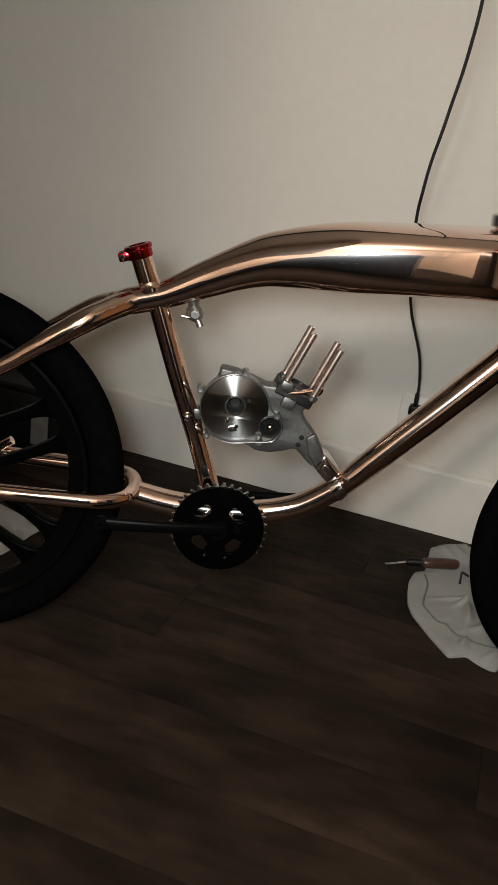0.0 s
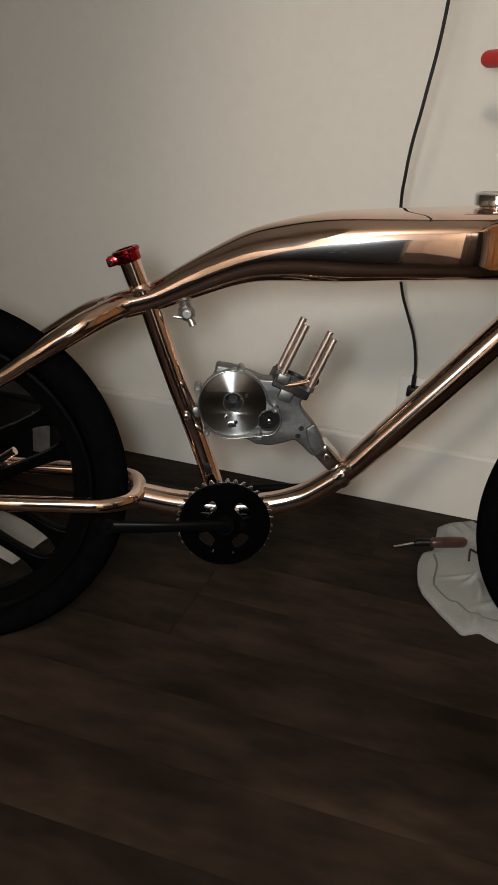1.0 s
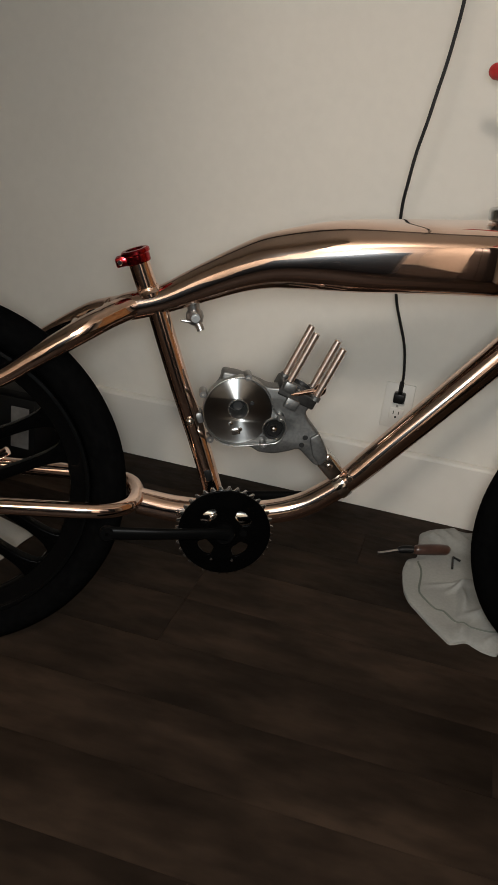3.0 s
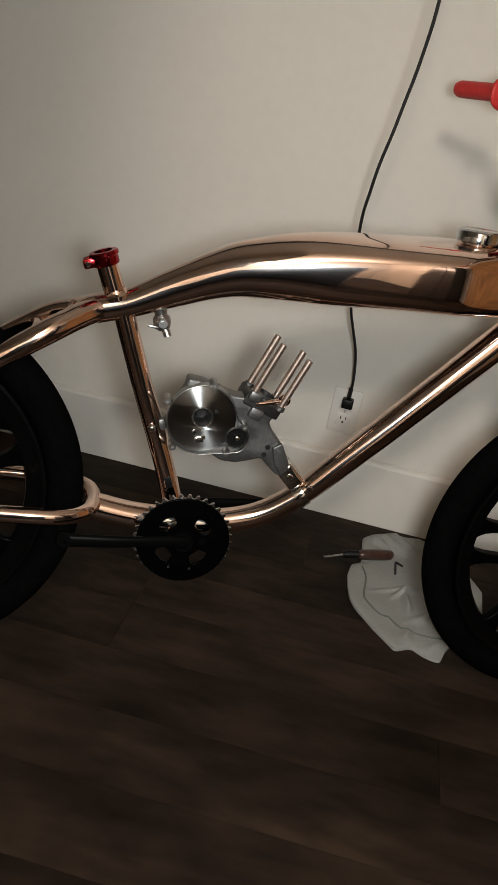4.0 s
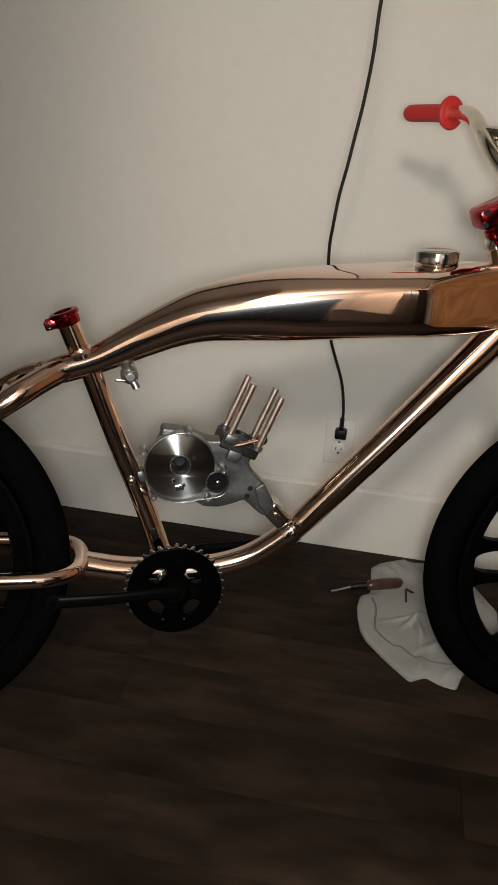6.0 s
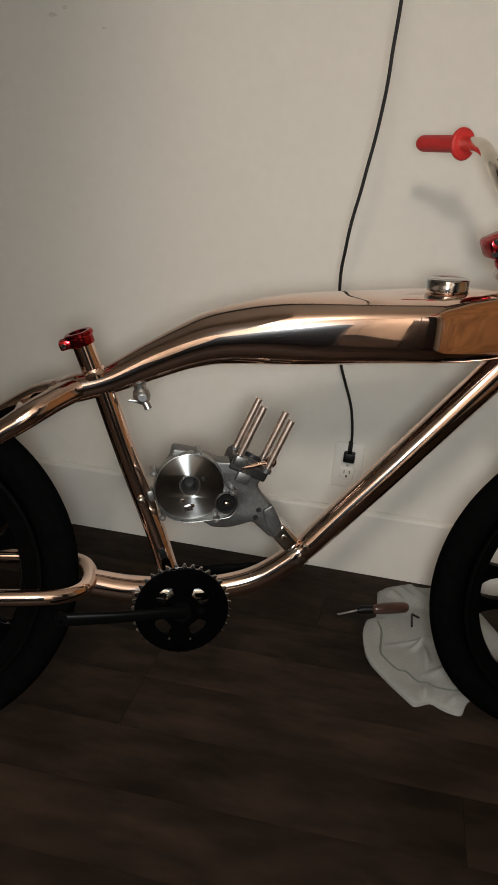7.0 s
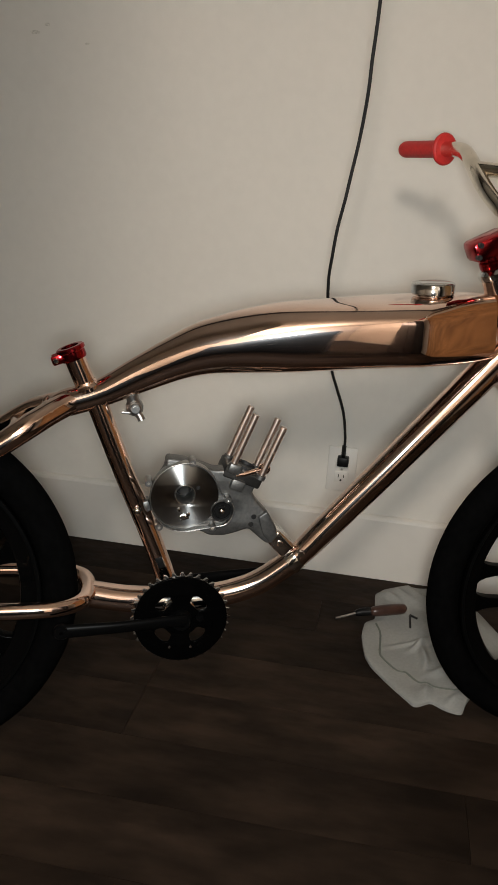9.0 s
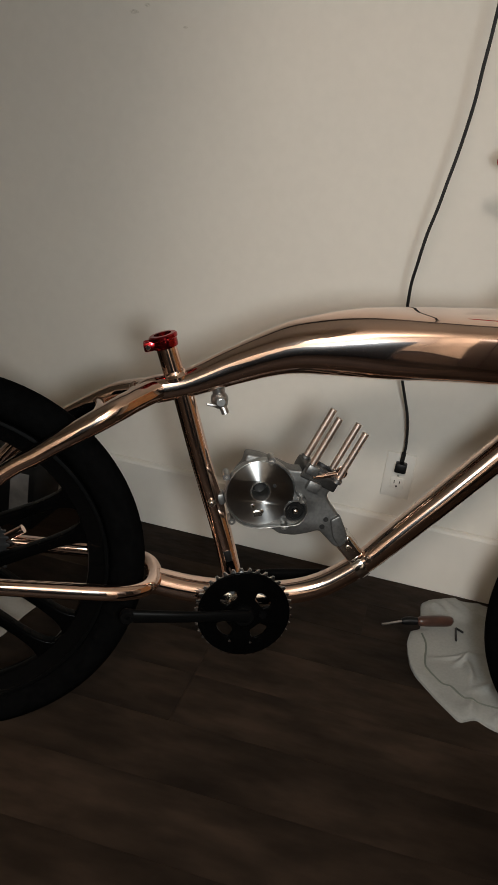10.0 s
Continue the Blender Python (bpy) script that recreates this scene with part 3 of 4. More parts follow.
def engine():
    outline = [(-0.029, 0.541), (-0.002, 0.538), (0.014, 0.533), (0.033, 0.527), (0.045, 0.522), (0.094, 0.524), (0.113, 0.509), (0.115, 0.498), (0.107, 0.486), (0.116, 0.470), (0.136, 0.448), (0.150, 0.427), (0.155, 0.414),
               (0.141, 0.396), (0.133, 0.399), (0.105, 0.424), (0.087, 0.417), (0.066, 0.411), (0.041, 0.412), (0.028, 0.420), (0.004, 0.423), (-0.028, 0.429), (-0.043, 0.440), (-0.053, 0.464), (-0.050, 0.486), (-0.043, 0.503), (-0.031, 0.523)]
    bore, bearing = circle(0.001, 0.4835, 0.0165, 36), circle(0.060, 0.4565, 0.0125, 32)
    case = part("crankcase", plate([soft_corners(outline, 0.006), bore, bearing], -0.024, 0.006, 0.004, 3), CAST, bike, "bare grey cast engine crankcase without cylinder")
    # turned cover dish and its raised rim, open to the viewer
    dish = [(0.001 + 0.0545 * math.cos(a), 0.4805 + 0.0575 * math.sin(a)) for a in [2 * math.pi * k / 64 for k in range(64)]]
    lobe = rounded([(-0.0545, 0.4805), (-0.047, 0.509), (-0.027, 0.530), (0.001, 0.538), (0.027, 0.531), (0.047, 0.512), (0.058, 0.487), (0.074, 0.474), (0.079, 0.456), (0.070, 0.437), (0.052, 0.431),
                    (0.030, 0.4275), (0.001, 0.423), (-0.027, 0.430), (-0.047, 0.452)], 6)
    inner = [(0.011 + (x - 0.011) * 0.965, 0.479 + (z - 0.479) * 0.965) for x, z in lobe]
    part("cover_rim", plate([lobe, inner], -0.036, -0.019, 0.0012), CASE_RIM, case, "machined rim of the open side case")
    part("cover_face", plate([inner, bore, bearing], -0.0275, -0.019, 0.0004, 1), CAST, case)
    dishface = plate([circle(0.0005, 0.4805, 0.0530, 72), bore], -0.0295, -0.0270, 0.0005, 1)
    part("turned_face", dishface, BRUSHED, case, "lathe-turned bright round face")
    part("crank_bore", ring_body([(0.0165, -0.018), (0.0165, 0.0305), (0.0158, 0.0312), (0.0148, 0.0305), (0.0140, 0.0285), (0.0140, -0.018)], axis_y(0.001, 0, 0.4835), 40), CASE_RIM, case, "machined bearing ring")
    part("shaft", lathe([(0, 0.0120), (0.0072, 0.0120), (0.0086, 0.0108), (0.0088, -0.004), (0.0139, -0.006), (0, -0.006)], axis_y(0.001, 0, 0.4835), 28), DARK_STEEL, case, "dark recessed shaft end")
    part("bearing_ring", ring_body([(0.0157, 0.018), (0.0160, 0.030), (0.0170, 0.0315), (0.0183, 0.030), (0.0183, 0.018)], axis_y(0.060, 0, 0.4565), 40), CAST, case)
    part("bearing_inner", ring_body([(0.0055, -0.005), (0.0055, 0.0290), (0.0090, 0.0290), (0.0092, 0.0270), (0.0125, 0.0270), (0.0128, 0.0300), (0.0157, 0.0304), (0.0157, 0.0200), (0.0122, 0.0180), (0.0122, -0.005)], axis_y(0.060, 0, 0.4565), 32), PLUG_BLACK, case, "black ball bearing")
    part("pinion_shaft", lathe([(0, 0.0345), (0.002, 0.0342), (0.0038, 0.0330), (0.0044, 0.0310), (0.0044, 0.018), (0, 0.018)], axis_y(0.060, 0, 0.4565), 20), MIRROR_CHROME, case)
    for x, z in ((0.010, 0.5375), (-0.056, 0.504), (-0.038, 0.431), (0.046, 0.430), (0.068, 0.477)):
        part("screw_boss", ring_body([(0.0022, 0.012), (0.0060, 0.012), (0.0060, 0.034), (0.0052, 0.0355), (0.0022, 0.0355)], axis_y(x, 0, z), 20), CASE_RIM, case)
        part("screw_hole", lathe([(0, 0.0345), (0.0026, 0.0345), (0.0026, 0.02), (0, 0.02)], axis_y(x, 0, z), 12), SATIN, case)
    for x, z in ((-0.008, 0.4585), (0.007, 0.4510)):
        part("screw", lathe([(0, 0.033), (0.002, 0.033), (0.0034, 0.0315), (0.0034, 0.027), (0, 0.027)], axis_y(x, 0, z), 14), CHROME, case)
    part("coil_foot", plate([soft_corners([(-0.007, 0.449), (0.006, 0.452), (0.009, 0.444), (-0.004, 0.440)], 0.002)], -0.0315, -0.0270, 0.0008), RING_STEEL, case)
    part("small_hole", lathe([(0, 0.0301), (0.003, 0.0301), (0.003, 0.025), (0, 0.025)], axis_y(0.021, 0, 0.4955), 14), DARK_STEEL, case)
    for x, z in ((0.113, 0.444), (0.109, 0.431)):
        part("mount_hole", lathe([(0, 0.0246), (0.0040, 0.0246), (0.0044, 0.0240), (0.0044, 0.010), (0, 0.010)], axis_y(x, 0, z), 20), DARK_STEEL, case)
    # cylinder foot with four studs
    a = Vector((0.0265, 0, 0.0700)).normalized()
    b = Vector((a.z, 0, -a.x))
    base = Vector((0.094, 0, 0.514))
    m = Matrix.Translation(base) @ Matrix((( *b, 0), (0, 1, 0, 0), (*a, 0), (0, 0, 0, 1))).transposed()
    part("cylinder_foot", plate([soft_corners([(-0.034, -0.014), (-0.034, 0.006), (0.030, 0.006), (0.030, -0.014)], 0.004)], -0.025, 0.032, 0.003), CAST_DARK, case).matrix_basis = m
    part("cylinder_bore", lathe([(0, 0.0075), (0.017, 0.0075), (0.017, 0.0115), (0.0200, 0.0115), (0.0200, 0.004), (0, 0.004)], m, 36), DARK_STEEL, case, "dark open cylinder bore")
    for s in (-1, 1):
        for w in (-1, 1):
            p = base + b * (0.0245 * s) + Vector((0, 0.0235 * w, 0))
            st = part("stud", tube([p + a * 0.006, p + a * (0.097 if s < 0 else 0.0945)], 0.0055, 16, 1), STUD, case, "long satin cylinder stud")
            part("boss", lathe([(0, 0.003), (0.0078, 0.003), (0.0078, 0.009), (0.0066, 0.0105), (0, 0.0105)], Matrix.Translation(p - base) @ m, 20), CAST, st)
    stub = part("link_rod", tube([(0.080, -0.022, 0.5140, 0.0042), (0.097, -0.022, 0.5170, 0.0042), (0.118, -0.020, 0.5220, 0.0042)], seg=16, steps=4), NICKEL, case, "thin polished rod with a round eye")
    part("rod_eye", ring_body([(0.0045, -0.002), (0.0058, -0.0038), (0.0085, -0.0036), (0.0098, -0.0015), (0.0098, 0.0015), (0.0085, 0.0036), (0.0058, 0.0038), (0.0045, 0.002)], axis_y(0.1250, -0.019, 0.5240), 28), NICKEL, stub)
    part("rib_block", block((0.022, 0.016, 0.018), Matrix.Translation((0.082, -0.026, 0.5)) @ Matrix.Rotation(radians(20), 4, "Y"), 0.003), CAST, case)
    part("rib_block", block((0.020, 0.016, 0.016), Matrix.Translation((0.076, -0.026, 0.527)) @ Matrix.Rotation(radians(20), 4, "Y"), 0.003), CAST, case)
    # mounts to the tubes
    part("mount_arm", plate([soft_corners([(0.119, 0.446), (0.133, 0.456), (0.147, 0.430), (0.153, 0.414), (0.142, 0.400), (0.128, 0.416)], 0.004)], -0.031, -0.020, 0.002), CAST, case)
    d = Vector((0.73, 0, 0.68)).normalized()
    q = d.to_track_quat("Z", "Y").to_matrix().to_4x4()
    part("front_mount", block((0.044, 0.042, 0.0290), Matrix.Translation((0.1615, 0, 0.394)) @ Matrix.Rotation(radians(46), 4, "Y"), 0.006, None, 4), MIRROR_CHROME, case, "chrome front engine mount")
    part("mount_clamp", ring_body([(0.0195, -0.009), (0.0224, -0.009), (0.0228, -0.007), (0.0228, 0.007), (0.0224, 0.009), (0.0195, 0.009)], Matrix.Translation((0.1885, 0, 0.3575)) @ q, 36), MIRROR_CHROME, case, "chrome clamp round the down tube")
    part("mount_nut", lathe([(0, 0.0), (0.006, 0.0), (0.006, 0.009), (0.0045, 0.011), (0, 0.011)], axis_y(0.197, -0.012, 0.377), 6), MIRROR_CHROME, case)
    part("mount_bolt", lathe([(0, 0.0), (0.0050, 0.0), (0.0050, 0.005), (0.0038, 0.0065), (0, 0.0065)], axis_y(0.160, -0.018, 0.396), 16), MIRROR_CHROME, case)
    part("rear_mount", block((0.016, 0.026, 0.020), Matrix.Translation((-0.058, 0, 0.456)) @ Matrix.Rotation(radians(-21), 4, "Y"), 0.005), CAST, case)
    part("mount_nut", lathe([(0, 0.0), (0.0066, 0.0), (0.0066, 0.008), (0.0058, 0.0105), (0.0040, 0.0122), (0.002, 0.0128), (0, 0.013)], axis_y(-0.0715, -0.012, 0.4525), 20), MIRROR_CHROME, case)


engine()


def petcock():
    p = part("fuel_petcock", lathe([(0, 0.006), (0.0105, 0.006), (0.0105, -0.004), (0.0145, -0.005), (0.0145, -0.011), (0.010, -0.014), (0.0092, -0.022), (0.0125, -0.026), (0.0135, -0.034), (0.0115, -0.042), (0.006, -0.046), (0, -0.046)],
                                   Matrix.Translation((-0.087, 0, 0.6475)) @ Matrix.Rotation(radians(-14), 4, "Y"), 24), CASE_RIM, bike, "bright metal fuel petcock under the tank")
    part("spout", tube([(-0.077, -0.004, 0.611), (-0.071, -0.008, 0.603), (-0.068, -0.010, 0.597)], 0.0060, 14, 4), CASE_RIM, p)
    part("lever", block((0.016, 0.004, 0.0040), Matrix.Translation((-0.092, -0.018, 0.611)) @ Matrix.Rotation(radians(4), 4, "Y"), 0.0018), CASE_RIM, p)
    part("lever_screw", lathe([(0, 0), (0.0092, 0), (0.0092, 0.011), (0.0070, 0.013), (0.0045, 0.013), (0.0045, 0.016), (0, 0.016)], axis_y(-0.078, -0.004, 0.6165), 8), CASE_RIM, p)


petcock()


def fuel_cap():
    m = Matrix.Translation((0.3735, 0, 0.8000)) @ Matrix.Rotation(radians(-4), 4, "Y")
    neck = part("filler_neck", lathe([(0, -0.012), (0.031, -0.012), (0.0275, -0.002), (0.0265, 0.004), (0.0265, 0.010), (0, 0.010)], m, 40), NICKEL, bike, "polished filler neck")
    part("fuel_cap", lathe([(0, 0.006), (0.0315, 0.006), (0.0335, 0.008), (0.0335, 0.0215), (0.032, 0.0235), (0.0300, 0.0242), (0.0285, 0.0232), (0, 0.0232)], m, 48), CHROME, neck, "chrome screw-on fuel cap")


fuel_cap()


def handlebar():
    stem = part("stem", block((0.062, 0.050, 0.032), Matrix.Translation((0.452, 0, 0.884)) @ Matrix.Rotation(radians(-27), 4, "Y"), 0.007), RED_ANO, bike, "red anodised stem")
    part("stem_face", block((0.030, 0.052, 0.036), Matrix.Translation((0.490, 0, 0.921)) @ Matrix.Rotation(radians(-27), 4, "Y"), 0.008), RED_ANO, stem, "red bar clamp")
    ax = Vector((-0.0675, 0, 0.156)).normalized().to_track_quat("Z", "Y").to_matrix().to_4x4()
    part("spacer", lathe([(0, 0), (0.020, 0), (0.021, 0.002), (0.021, 0.011), (0.0185, 0.013), (0.0185, 0.024), (0, 0.024)], Matrix.Translation((0.466, 0, 0.852)) @ ax, 32), RED_ANO, stem, "red anodised spacer")
    for z in (-0.010, 0.008):
        part("bolt", lathe([(0, -0.004), (0.0042, -0.004), (0.0042, 0.0035), (0.0020, 0.0035), (0.0020, 0.001), (0, 0.001)], Matrix.Translation((0.428, -0.010, 0.876 + z)) @ axis_y(0, -0.016, 0), 14), DARK_STEEL, stem)
    far = [(0.495, -0.014, 0.934), (0.489, 0.022, 0.934), (0.4815, 0.046, 0.941), (0.4745, 0.100, 0.9715), (0.4775, 0.164, 1.0075), (0.481, 0.212, 1.026), (0.478, 0.256, 1.0305), (0.4645, 0.297, 1.0307), (0.436, 0.364, 1.030)]
    bar = part("handlebar", tube(far, 0.0132, 24, 8), BAR, bike, "polished silver cruiser handlebar with crossbar")
    part("handlebar", tube([(x, -y, z) for x, y, z in far], 0.0132, 24, 8), BAR, bike, "polished silver cruiser handlebar with crossbar")
    part("crossbar", tube([(0.476, 0.150, 0.999), (0.512, 0.072, 0.993), (0.536, 0.0, 0.990), (0.512, -0.072, 0.993), (0.476, -0.150, 0.999)], 0.0118, 20, 8), BAR, bar, "silver crossbar")
    for s in (-1, 1):
        d = Vector((-0.042, s * 0.102, -0.0012)).normalized()
        q = Matrix.Translation((0.4735, s * 0.275, 1.031)) @ d.to_track_quat("Z", "Y").to_matrix().to_4x4()
        part("grip", lathe([(0.0105, 0), (0.0255, 0.0), (0.0278, 0.002), (0.0284, 0.0045), (0.0270, 0.008), (0.0220, 0.011), (0.0168, 0.0135), (0.0153, 0.019), (0.0150, 0.102), (0.0144, 0.109), (0.0118, 0.115), (0, 0.116)], q, 36),
             RED_GRIP, bar, "red rubber flanged grip")


handlebar()

# ---------------------------------------------------------------- outlet and cord on the wall


def outlet():
    t = thing("wall_outlet", "white double wall outlet with one plug in it", "outlet", WALL @ Matrix.Translation((0.687, 0.014, 0.2824)))
    body = part("cover_plate", block((0.072, 0.006, 0.116), Matrix.Translation((0, -0.003, 0)), 0.0025), IVORY, t, "white plastic cover plate")
    for z in (-0.0195, 0.0195):
        f = part("socket_face", block((0.034, 0.004, 0.029), Matrix.Translation((0, -0.0075, z)), 0.0018), IVORY, t)
        for x, h in ((-0.0065, 0.009), (0.0065, 0.0075)):
            part("slot", block((0.0022, 0.001, h), Matrix.Translation((x, -0.0098, z + 0.003)), 0), SLOT, f, smooth=False)
        part("ground_hole", lathe([(0, 0), (0.0026, 0), (0.0026, 0.001), (0, 0.001)], axis_y(0, -0.0094, z - 0.008), 14), SLOT, f)
    part("screw", lathe([(0, 0), (0.003, 0), (0.0028, 0.001), (0, 0.0012)], axis_y(0, -0.006, 0), 14), STEEL, t)


outlet()


def cord():
    t = thing("power_cord", "black braided power cord hanging down the wall, plugged in", "cord")
    rows = [(0.689, -0.040, 0.332), (0.6900, -0.052, 0.355), (0.690, -0.064, 0.382), (0.684, -0.085, 0.434), (0.676, -0.105, 0.472), (0.662, -0.135, 0.519), (0.648, -0.170, 0.5705), (0.638, -0.212, 0.643), (0.631, -0.258, 0.761),
            (0.636, -0.288, 0.821), (0.6425, -0.305, 0.876), (0.653, -0.322, 0.930), (0.661, -0.330, 0.981), (0.669, -0.338, 1.031), (0.675, -0.350, 1.079), (0.679, -0.362, 1.123), (0.6805, -0.370, 1.172), (0.684, -0.374, 1.260),
            (0.687, -0.378, 1.50), (0.690, -0.380, 2.0), (0.692, -0.380, 2.4445)]
    pts = [tuple(on_wall(u, 0.014 + v, z)) for u, v, z in rows]
    part("cable", tube(pts, 0.0032, 12, 8), CORD_BLACK, t, "black braided cable")
    m = WALL @ Matrix.Translation((0.689, 0.014, 0.3120))
    plug = part("plug", block((0.028, 0.028, 0.024), m @ Matrix.Translation((0, -0.026, -0.001)), 0.004), PLUG_BLACK, t, "black plug")
    part("relief", tube([tuple(m @ Vector((0.0, -0.030, 0.006))), tuple(m @ Vector((0.0, -0.036, 0.020))), tuple(m @ Vector((0.0005, -0.048, 0.044)))], 0.0055, 14, 4), PLUG_BLACK, plug)


cord()

# ---------------------------------------------------------------- things on the floor


CLOTH_EDGE = [(0.536, 0.517), (0.514, 0.447), (0.498, 0.398), (0.471, 0.387), (0.449, 0.341), (0.438, 0.296), (0.43, 0.252), (0.431, 0.213), (0.45, 0.144), (0.476, 0.071), (0.515, 0.084), (0.526, 0.066),
              (0.541, 0.051), (0.561, 0.041), (0.585, 0.077), (0.636, 0.126), (0.724, 0.207), (0.768, 0.307), (0.762, 0.428), (0.726, 0.507), (0.707, 0.531), (0.656, 0.54), (0.632, 0.559), (0.599, 0.549), (0.558, 0.534)]
SEAM = [(0.49, 0.367), (0.488, 0.328), (0.465, 0.26), (0.465, 0.233), (0.48, 0.191), (0.497, 0.181), (0.507, 0.151), (0.527, 0.131), (0.564, 0.109), (0.596, 0.104)]


def cloth_height(x, y, inside):
    """Height of the rag: soft swells, a few long folds; flat under the screwdriver. inside: 0 at the hem, 1 well within."""
    p = Vector((x, y, 0.0))
    swell = 0.5 + noise.noise(Vector((x * 7, y * 6, 2.3)))
    wob = noise.noise(p * 9 + Vector((4, 1, 0))) * 0.020
    z = 0.006 + 0.012 * inside * max(0.0, swell)
    # folds: a point, a direction, a width, a length and a height
    for fx, fy, ang, wide, long, high in ((0.591, 0.496, -48, 0.013, 0.070, 0.019), (0.631, 0.486, -58, 0.014, 0.080, 0.024), (0.556, 0.491, -38, 0.011, 0.045, 0.013), (0.681, 0.477, -70, 0.014, 0.070, 0.021),
                                          (0.569, 0.281, 28, 0.008, 0.035, 0.016), (0.554, 0.231, 75, 0.010, 0.050, 0.016), (0.615, 0.186, 20, 0.012, 0.070, 0.016), (0.516, 0.105, 62, 0.008, 0.045, 0.008),
                                          (0.539, 0.290, 10, 0.006, 0.050, 0.005), (0.653, 0.306, 80, 0.014, 0.090, 0.018), (0.551, 0.080, 35, 0.007, 0.030, 0.008)):
        c, s = math.cos(radians(ang)), math.sin(radians(ang))
        along, across = (x - fx) * c + (y - fy) * s, -(x - fx) * s + (y - fy) * c + wob
        z += inside * high * math.exp(-(across / wide) ** 2 - (along / long) ** 2)
    # the tool presses the cloth down
    t = min(1.0, max(0.0, (x - 0.488) / 0.085))
    gap = math.hypot(x - (0.488 + 0.085 * t), (y - (0.391 + 0.008 * t)) * 0.8)
    press = math.exp(-(gap / 0.028) ** 2)
    return z * (1 - press) + min(z, 0.014) * press


def cloth():
    loop = soft_corners(CLOTH_EDGE, 0.010, 4)
    dense = []
    for i, p in enumerate(loop):
        q = loop[(i + 1) % len(loop)]
        k = max(1, int(math.dist(p, q) / 0.005))
        dense += [(p[0] + (q[0] - p[0]) * j / k, p[1] + (q[1] - p[1]) * j / k) for j in range(k)]
    c = (0.593, 0.306)
    bm = bmesh.new()
    rings, n = [], len(dense)
    for i in range(61):
        f = 1 - i / 61
        ring = []
        for x, y in dense:
            px, py = c[0] + (x - c[0]) * f, c[1] + (y - c[1]) * f
            ring.append(bm.verts.new((px, py, cloth_height(px, py, min(1.0, (1 - f) * 6) ** 0.7))))
        rings.append(ring)
    for a, b in zip(rings, rings[1:]):
        for k in range(n):
            bm.faces.new((a[k], a[(k + 1) % n], b[(k + 1) % n], b[k]))
    bm.faces.new(rings[-1])
    low = [bm.verts.new((v.co.x, v.co.y, 0.0)) for v in rings[0]]
    for k in range(n):
        bm.faces.new((low[k], low[(k + 1) % n], rings[0][(k + 1) % n], rings[0][k]))
    bmesh.ops.recalc_face_normals(bm, faces=bm.faces)
    t = part("cloth", bm, CLOTH)
    tagged(t, "crumpled white cotton rag lying on the dark floor", "rag")
    rows = [(x, y, cloth_height(x, y, 1.0) - 0.0002) for x, y in smooth_line(SEAM, 10)]
    part("seam", tube(rows, 0.0024, 8, 1), HEM, t, "stitched seam of the rag, grey for its shadow band")
    return t


cloth()


def screwdriver():
    t = thing("screwdriver", "screwdriver with brown plastic handle lying on the white rag", "screwdriver", Matrix.Translation((-0.007, 0.005, 0)))
    part("blade", tube([(0.410, 0.391, 0.013, 0.0030), (0.420, 0.3914, 0.0145, 0.0030), (0.460, 0.3930, 0.024, 0.0030)], seg=12, steps=2), STEEL, t, "steel blade")
    part("collar", tube([(0.456, 0.3928, 0.023, 0.006), (0.463, 0.3930, 0.0245, 0.0085), (0.474, 0.3930, 0.0265, 0.0095), (0.494, 0.389, 0.029, 0.0085)], seg=16, steps=2), PLUG_BLACK, t, "dark collar")
    part("handle", tube([(0.492, 0.3890, 0.029, 0.0085), (0.500, 0.388, 0.030, 0.0120), (0.530, 0.3885, 0.0325, 0.0132), (0.560, 0.389, 0.034, 0.0128), (0.571, 0.390, 0.0345, 0.0105), (0.576, 0.390, 0.0345, 0.006)], seg=10, steps=3), AMBER, t, "brown plastic handle")


screwdriver()


def hex_key():
    rows = [(0.564, 0.345), (0.571, 0.366), (0.579, 0.390), (0.582, 0.397), (0.585, 0.395), (0.594, 0.382)]
    z = max(cloth_height(x, y, 1.0) for x, y in rows) + 0.003
    tagged(part("hex_key", tube([(x, y, z) for x, y in rows], 0.0027, 6, 4), DARK_STEEL), "small black bent hex key on the rag", "hex key")


hex_key()


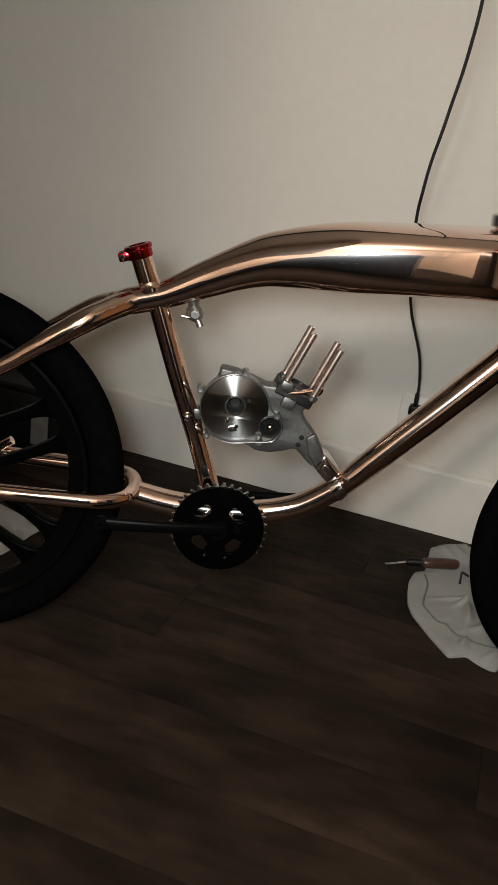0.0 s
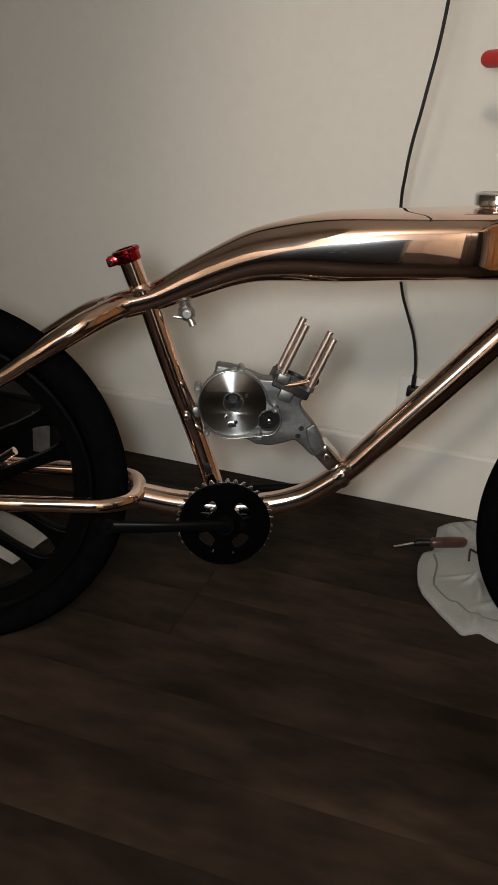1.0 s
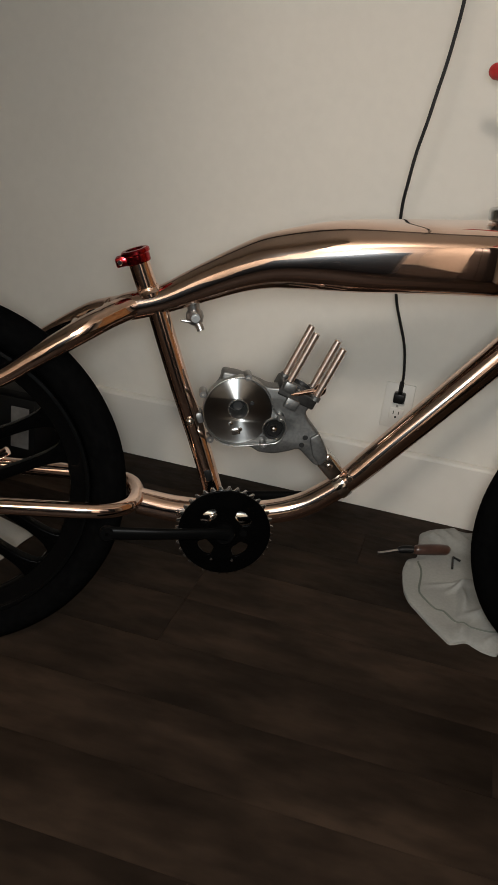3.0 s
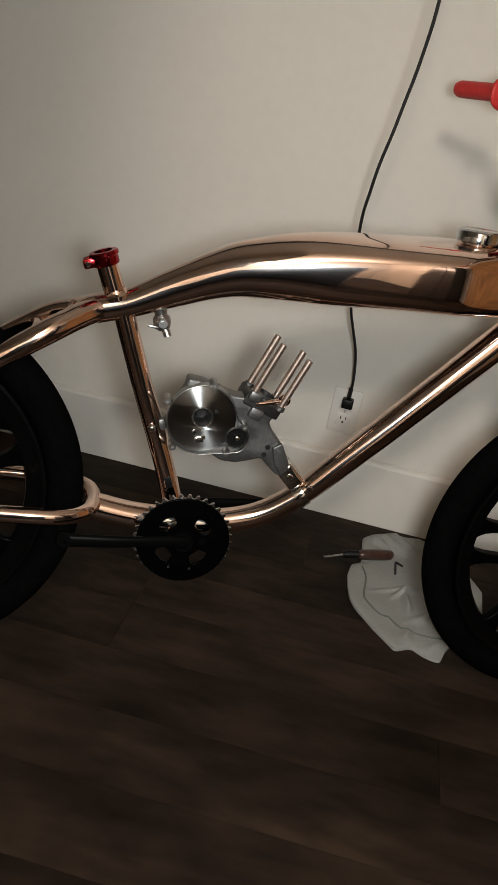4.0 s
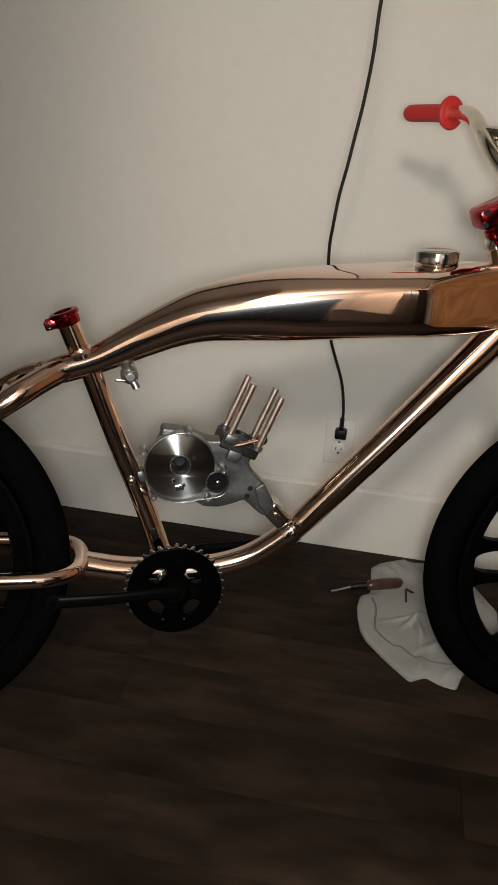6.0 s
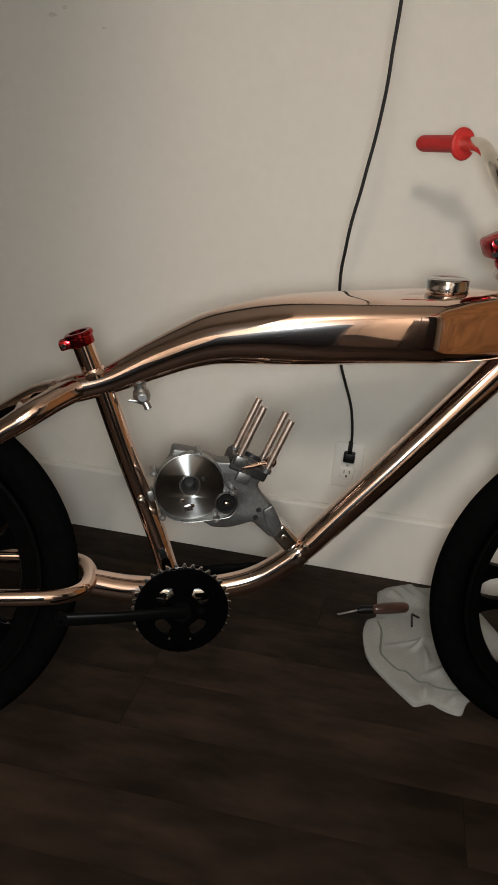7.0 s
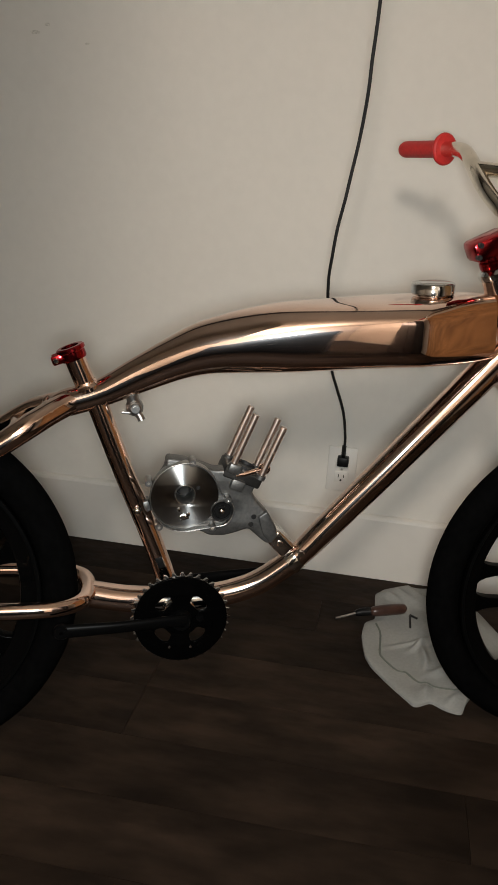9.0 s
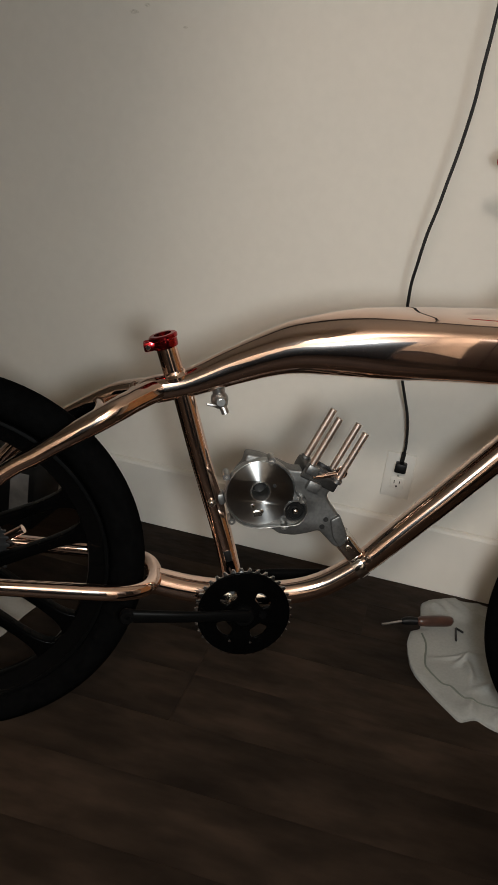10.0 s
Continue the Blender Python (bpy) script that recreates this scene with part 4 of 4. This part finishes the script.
def card():
    a, b = Vector((-0.060, -0.130, 0)), Vector((-0.21, 0.155, 0))
    o = Vector((-0.366, 0.384, 0))
    bm = bmesh.new()
    g = [[bm.verts.new(o + a * (i / 6) + b * (j / 6) + Vector((0, 0, 0.004 + 0.003 * math.sin(i * 0.9 + j * 0.6)))) for j in range(7)] for i in range(7)]
    for i in range(6):
        for j in range(6):
            bm.faces.new((g[i][j], g[i + 1][j], g[i + 1][j + 1], g[i][j + 1]))
    r = bmesh.ops.solidify(bm, geom=bm.faces[:], thickness=0.0035)
    bmesh.ops.recalc_face_normals(bm, faces=bm.faces)
    tagged(part("cardboard_sheet", bm, CARD), "white cardboard sheet lying on the floor behind the wheel", "cardboard")


card()


def storage_box():
    t = thing("storage_box", "low black storage box with a grey label behind the wheel", "box", WALL @ Matrix.Translation((-0.475, -0.125, 0)))
    part("box_body", block((0.58, 0.15, 0.175), Matrix.Translation((0, 0, 0.0875)), 0.006), PLUG_BLACK, t)
    part("lid", block((0.59, 0.16, 0.022), Matrix.Translation((0, 0, 0.184)), 0.006), PLUG_BLACK, t)
    part("label", block((0.050, 0.003, 0.110), Matrix.Translation((0.250, -0.076, 0.095)), 0.001), LABEL_GREY, t, "plain grey label")


storage_box()

# ---------------------------------------------------------------- floor planks
PW, PL = 0.152, 1.22
rng = random.Random(4)
plank_mesh = {}


def plank_of(length):
    key = round(length, 2)
    if key not in plank_mesh:
        me = bpy.data.meshes.new("plank")
        bm = block((length - 0.0006, PW - 0.0006, 0.006), Matrix.Translation((0, 0, -0.003)), 0)
        bm.to_mesh(me)
        bm.free()
        me.materials.append(PLANK)
        plank_mesh[key] = me
    return plank_mesh[key]


v = -PW / 2
while v > V0:
    u = U0 - rng.choice((0.0, 0.3, 0.6, 0.9))
    while u < U1:
        a, b = max(u, U0), min(u + PL, U1)
        if b - a > 0.02:
            ob = new("plank", plank_of(b - a))
            ob.parent = floor
            ob.matrix_basis = WALL @ Matrix.Translation(((a + b) / 2, v, 0))
        u += PL
    v -= PW
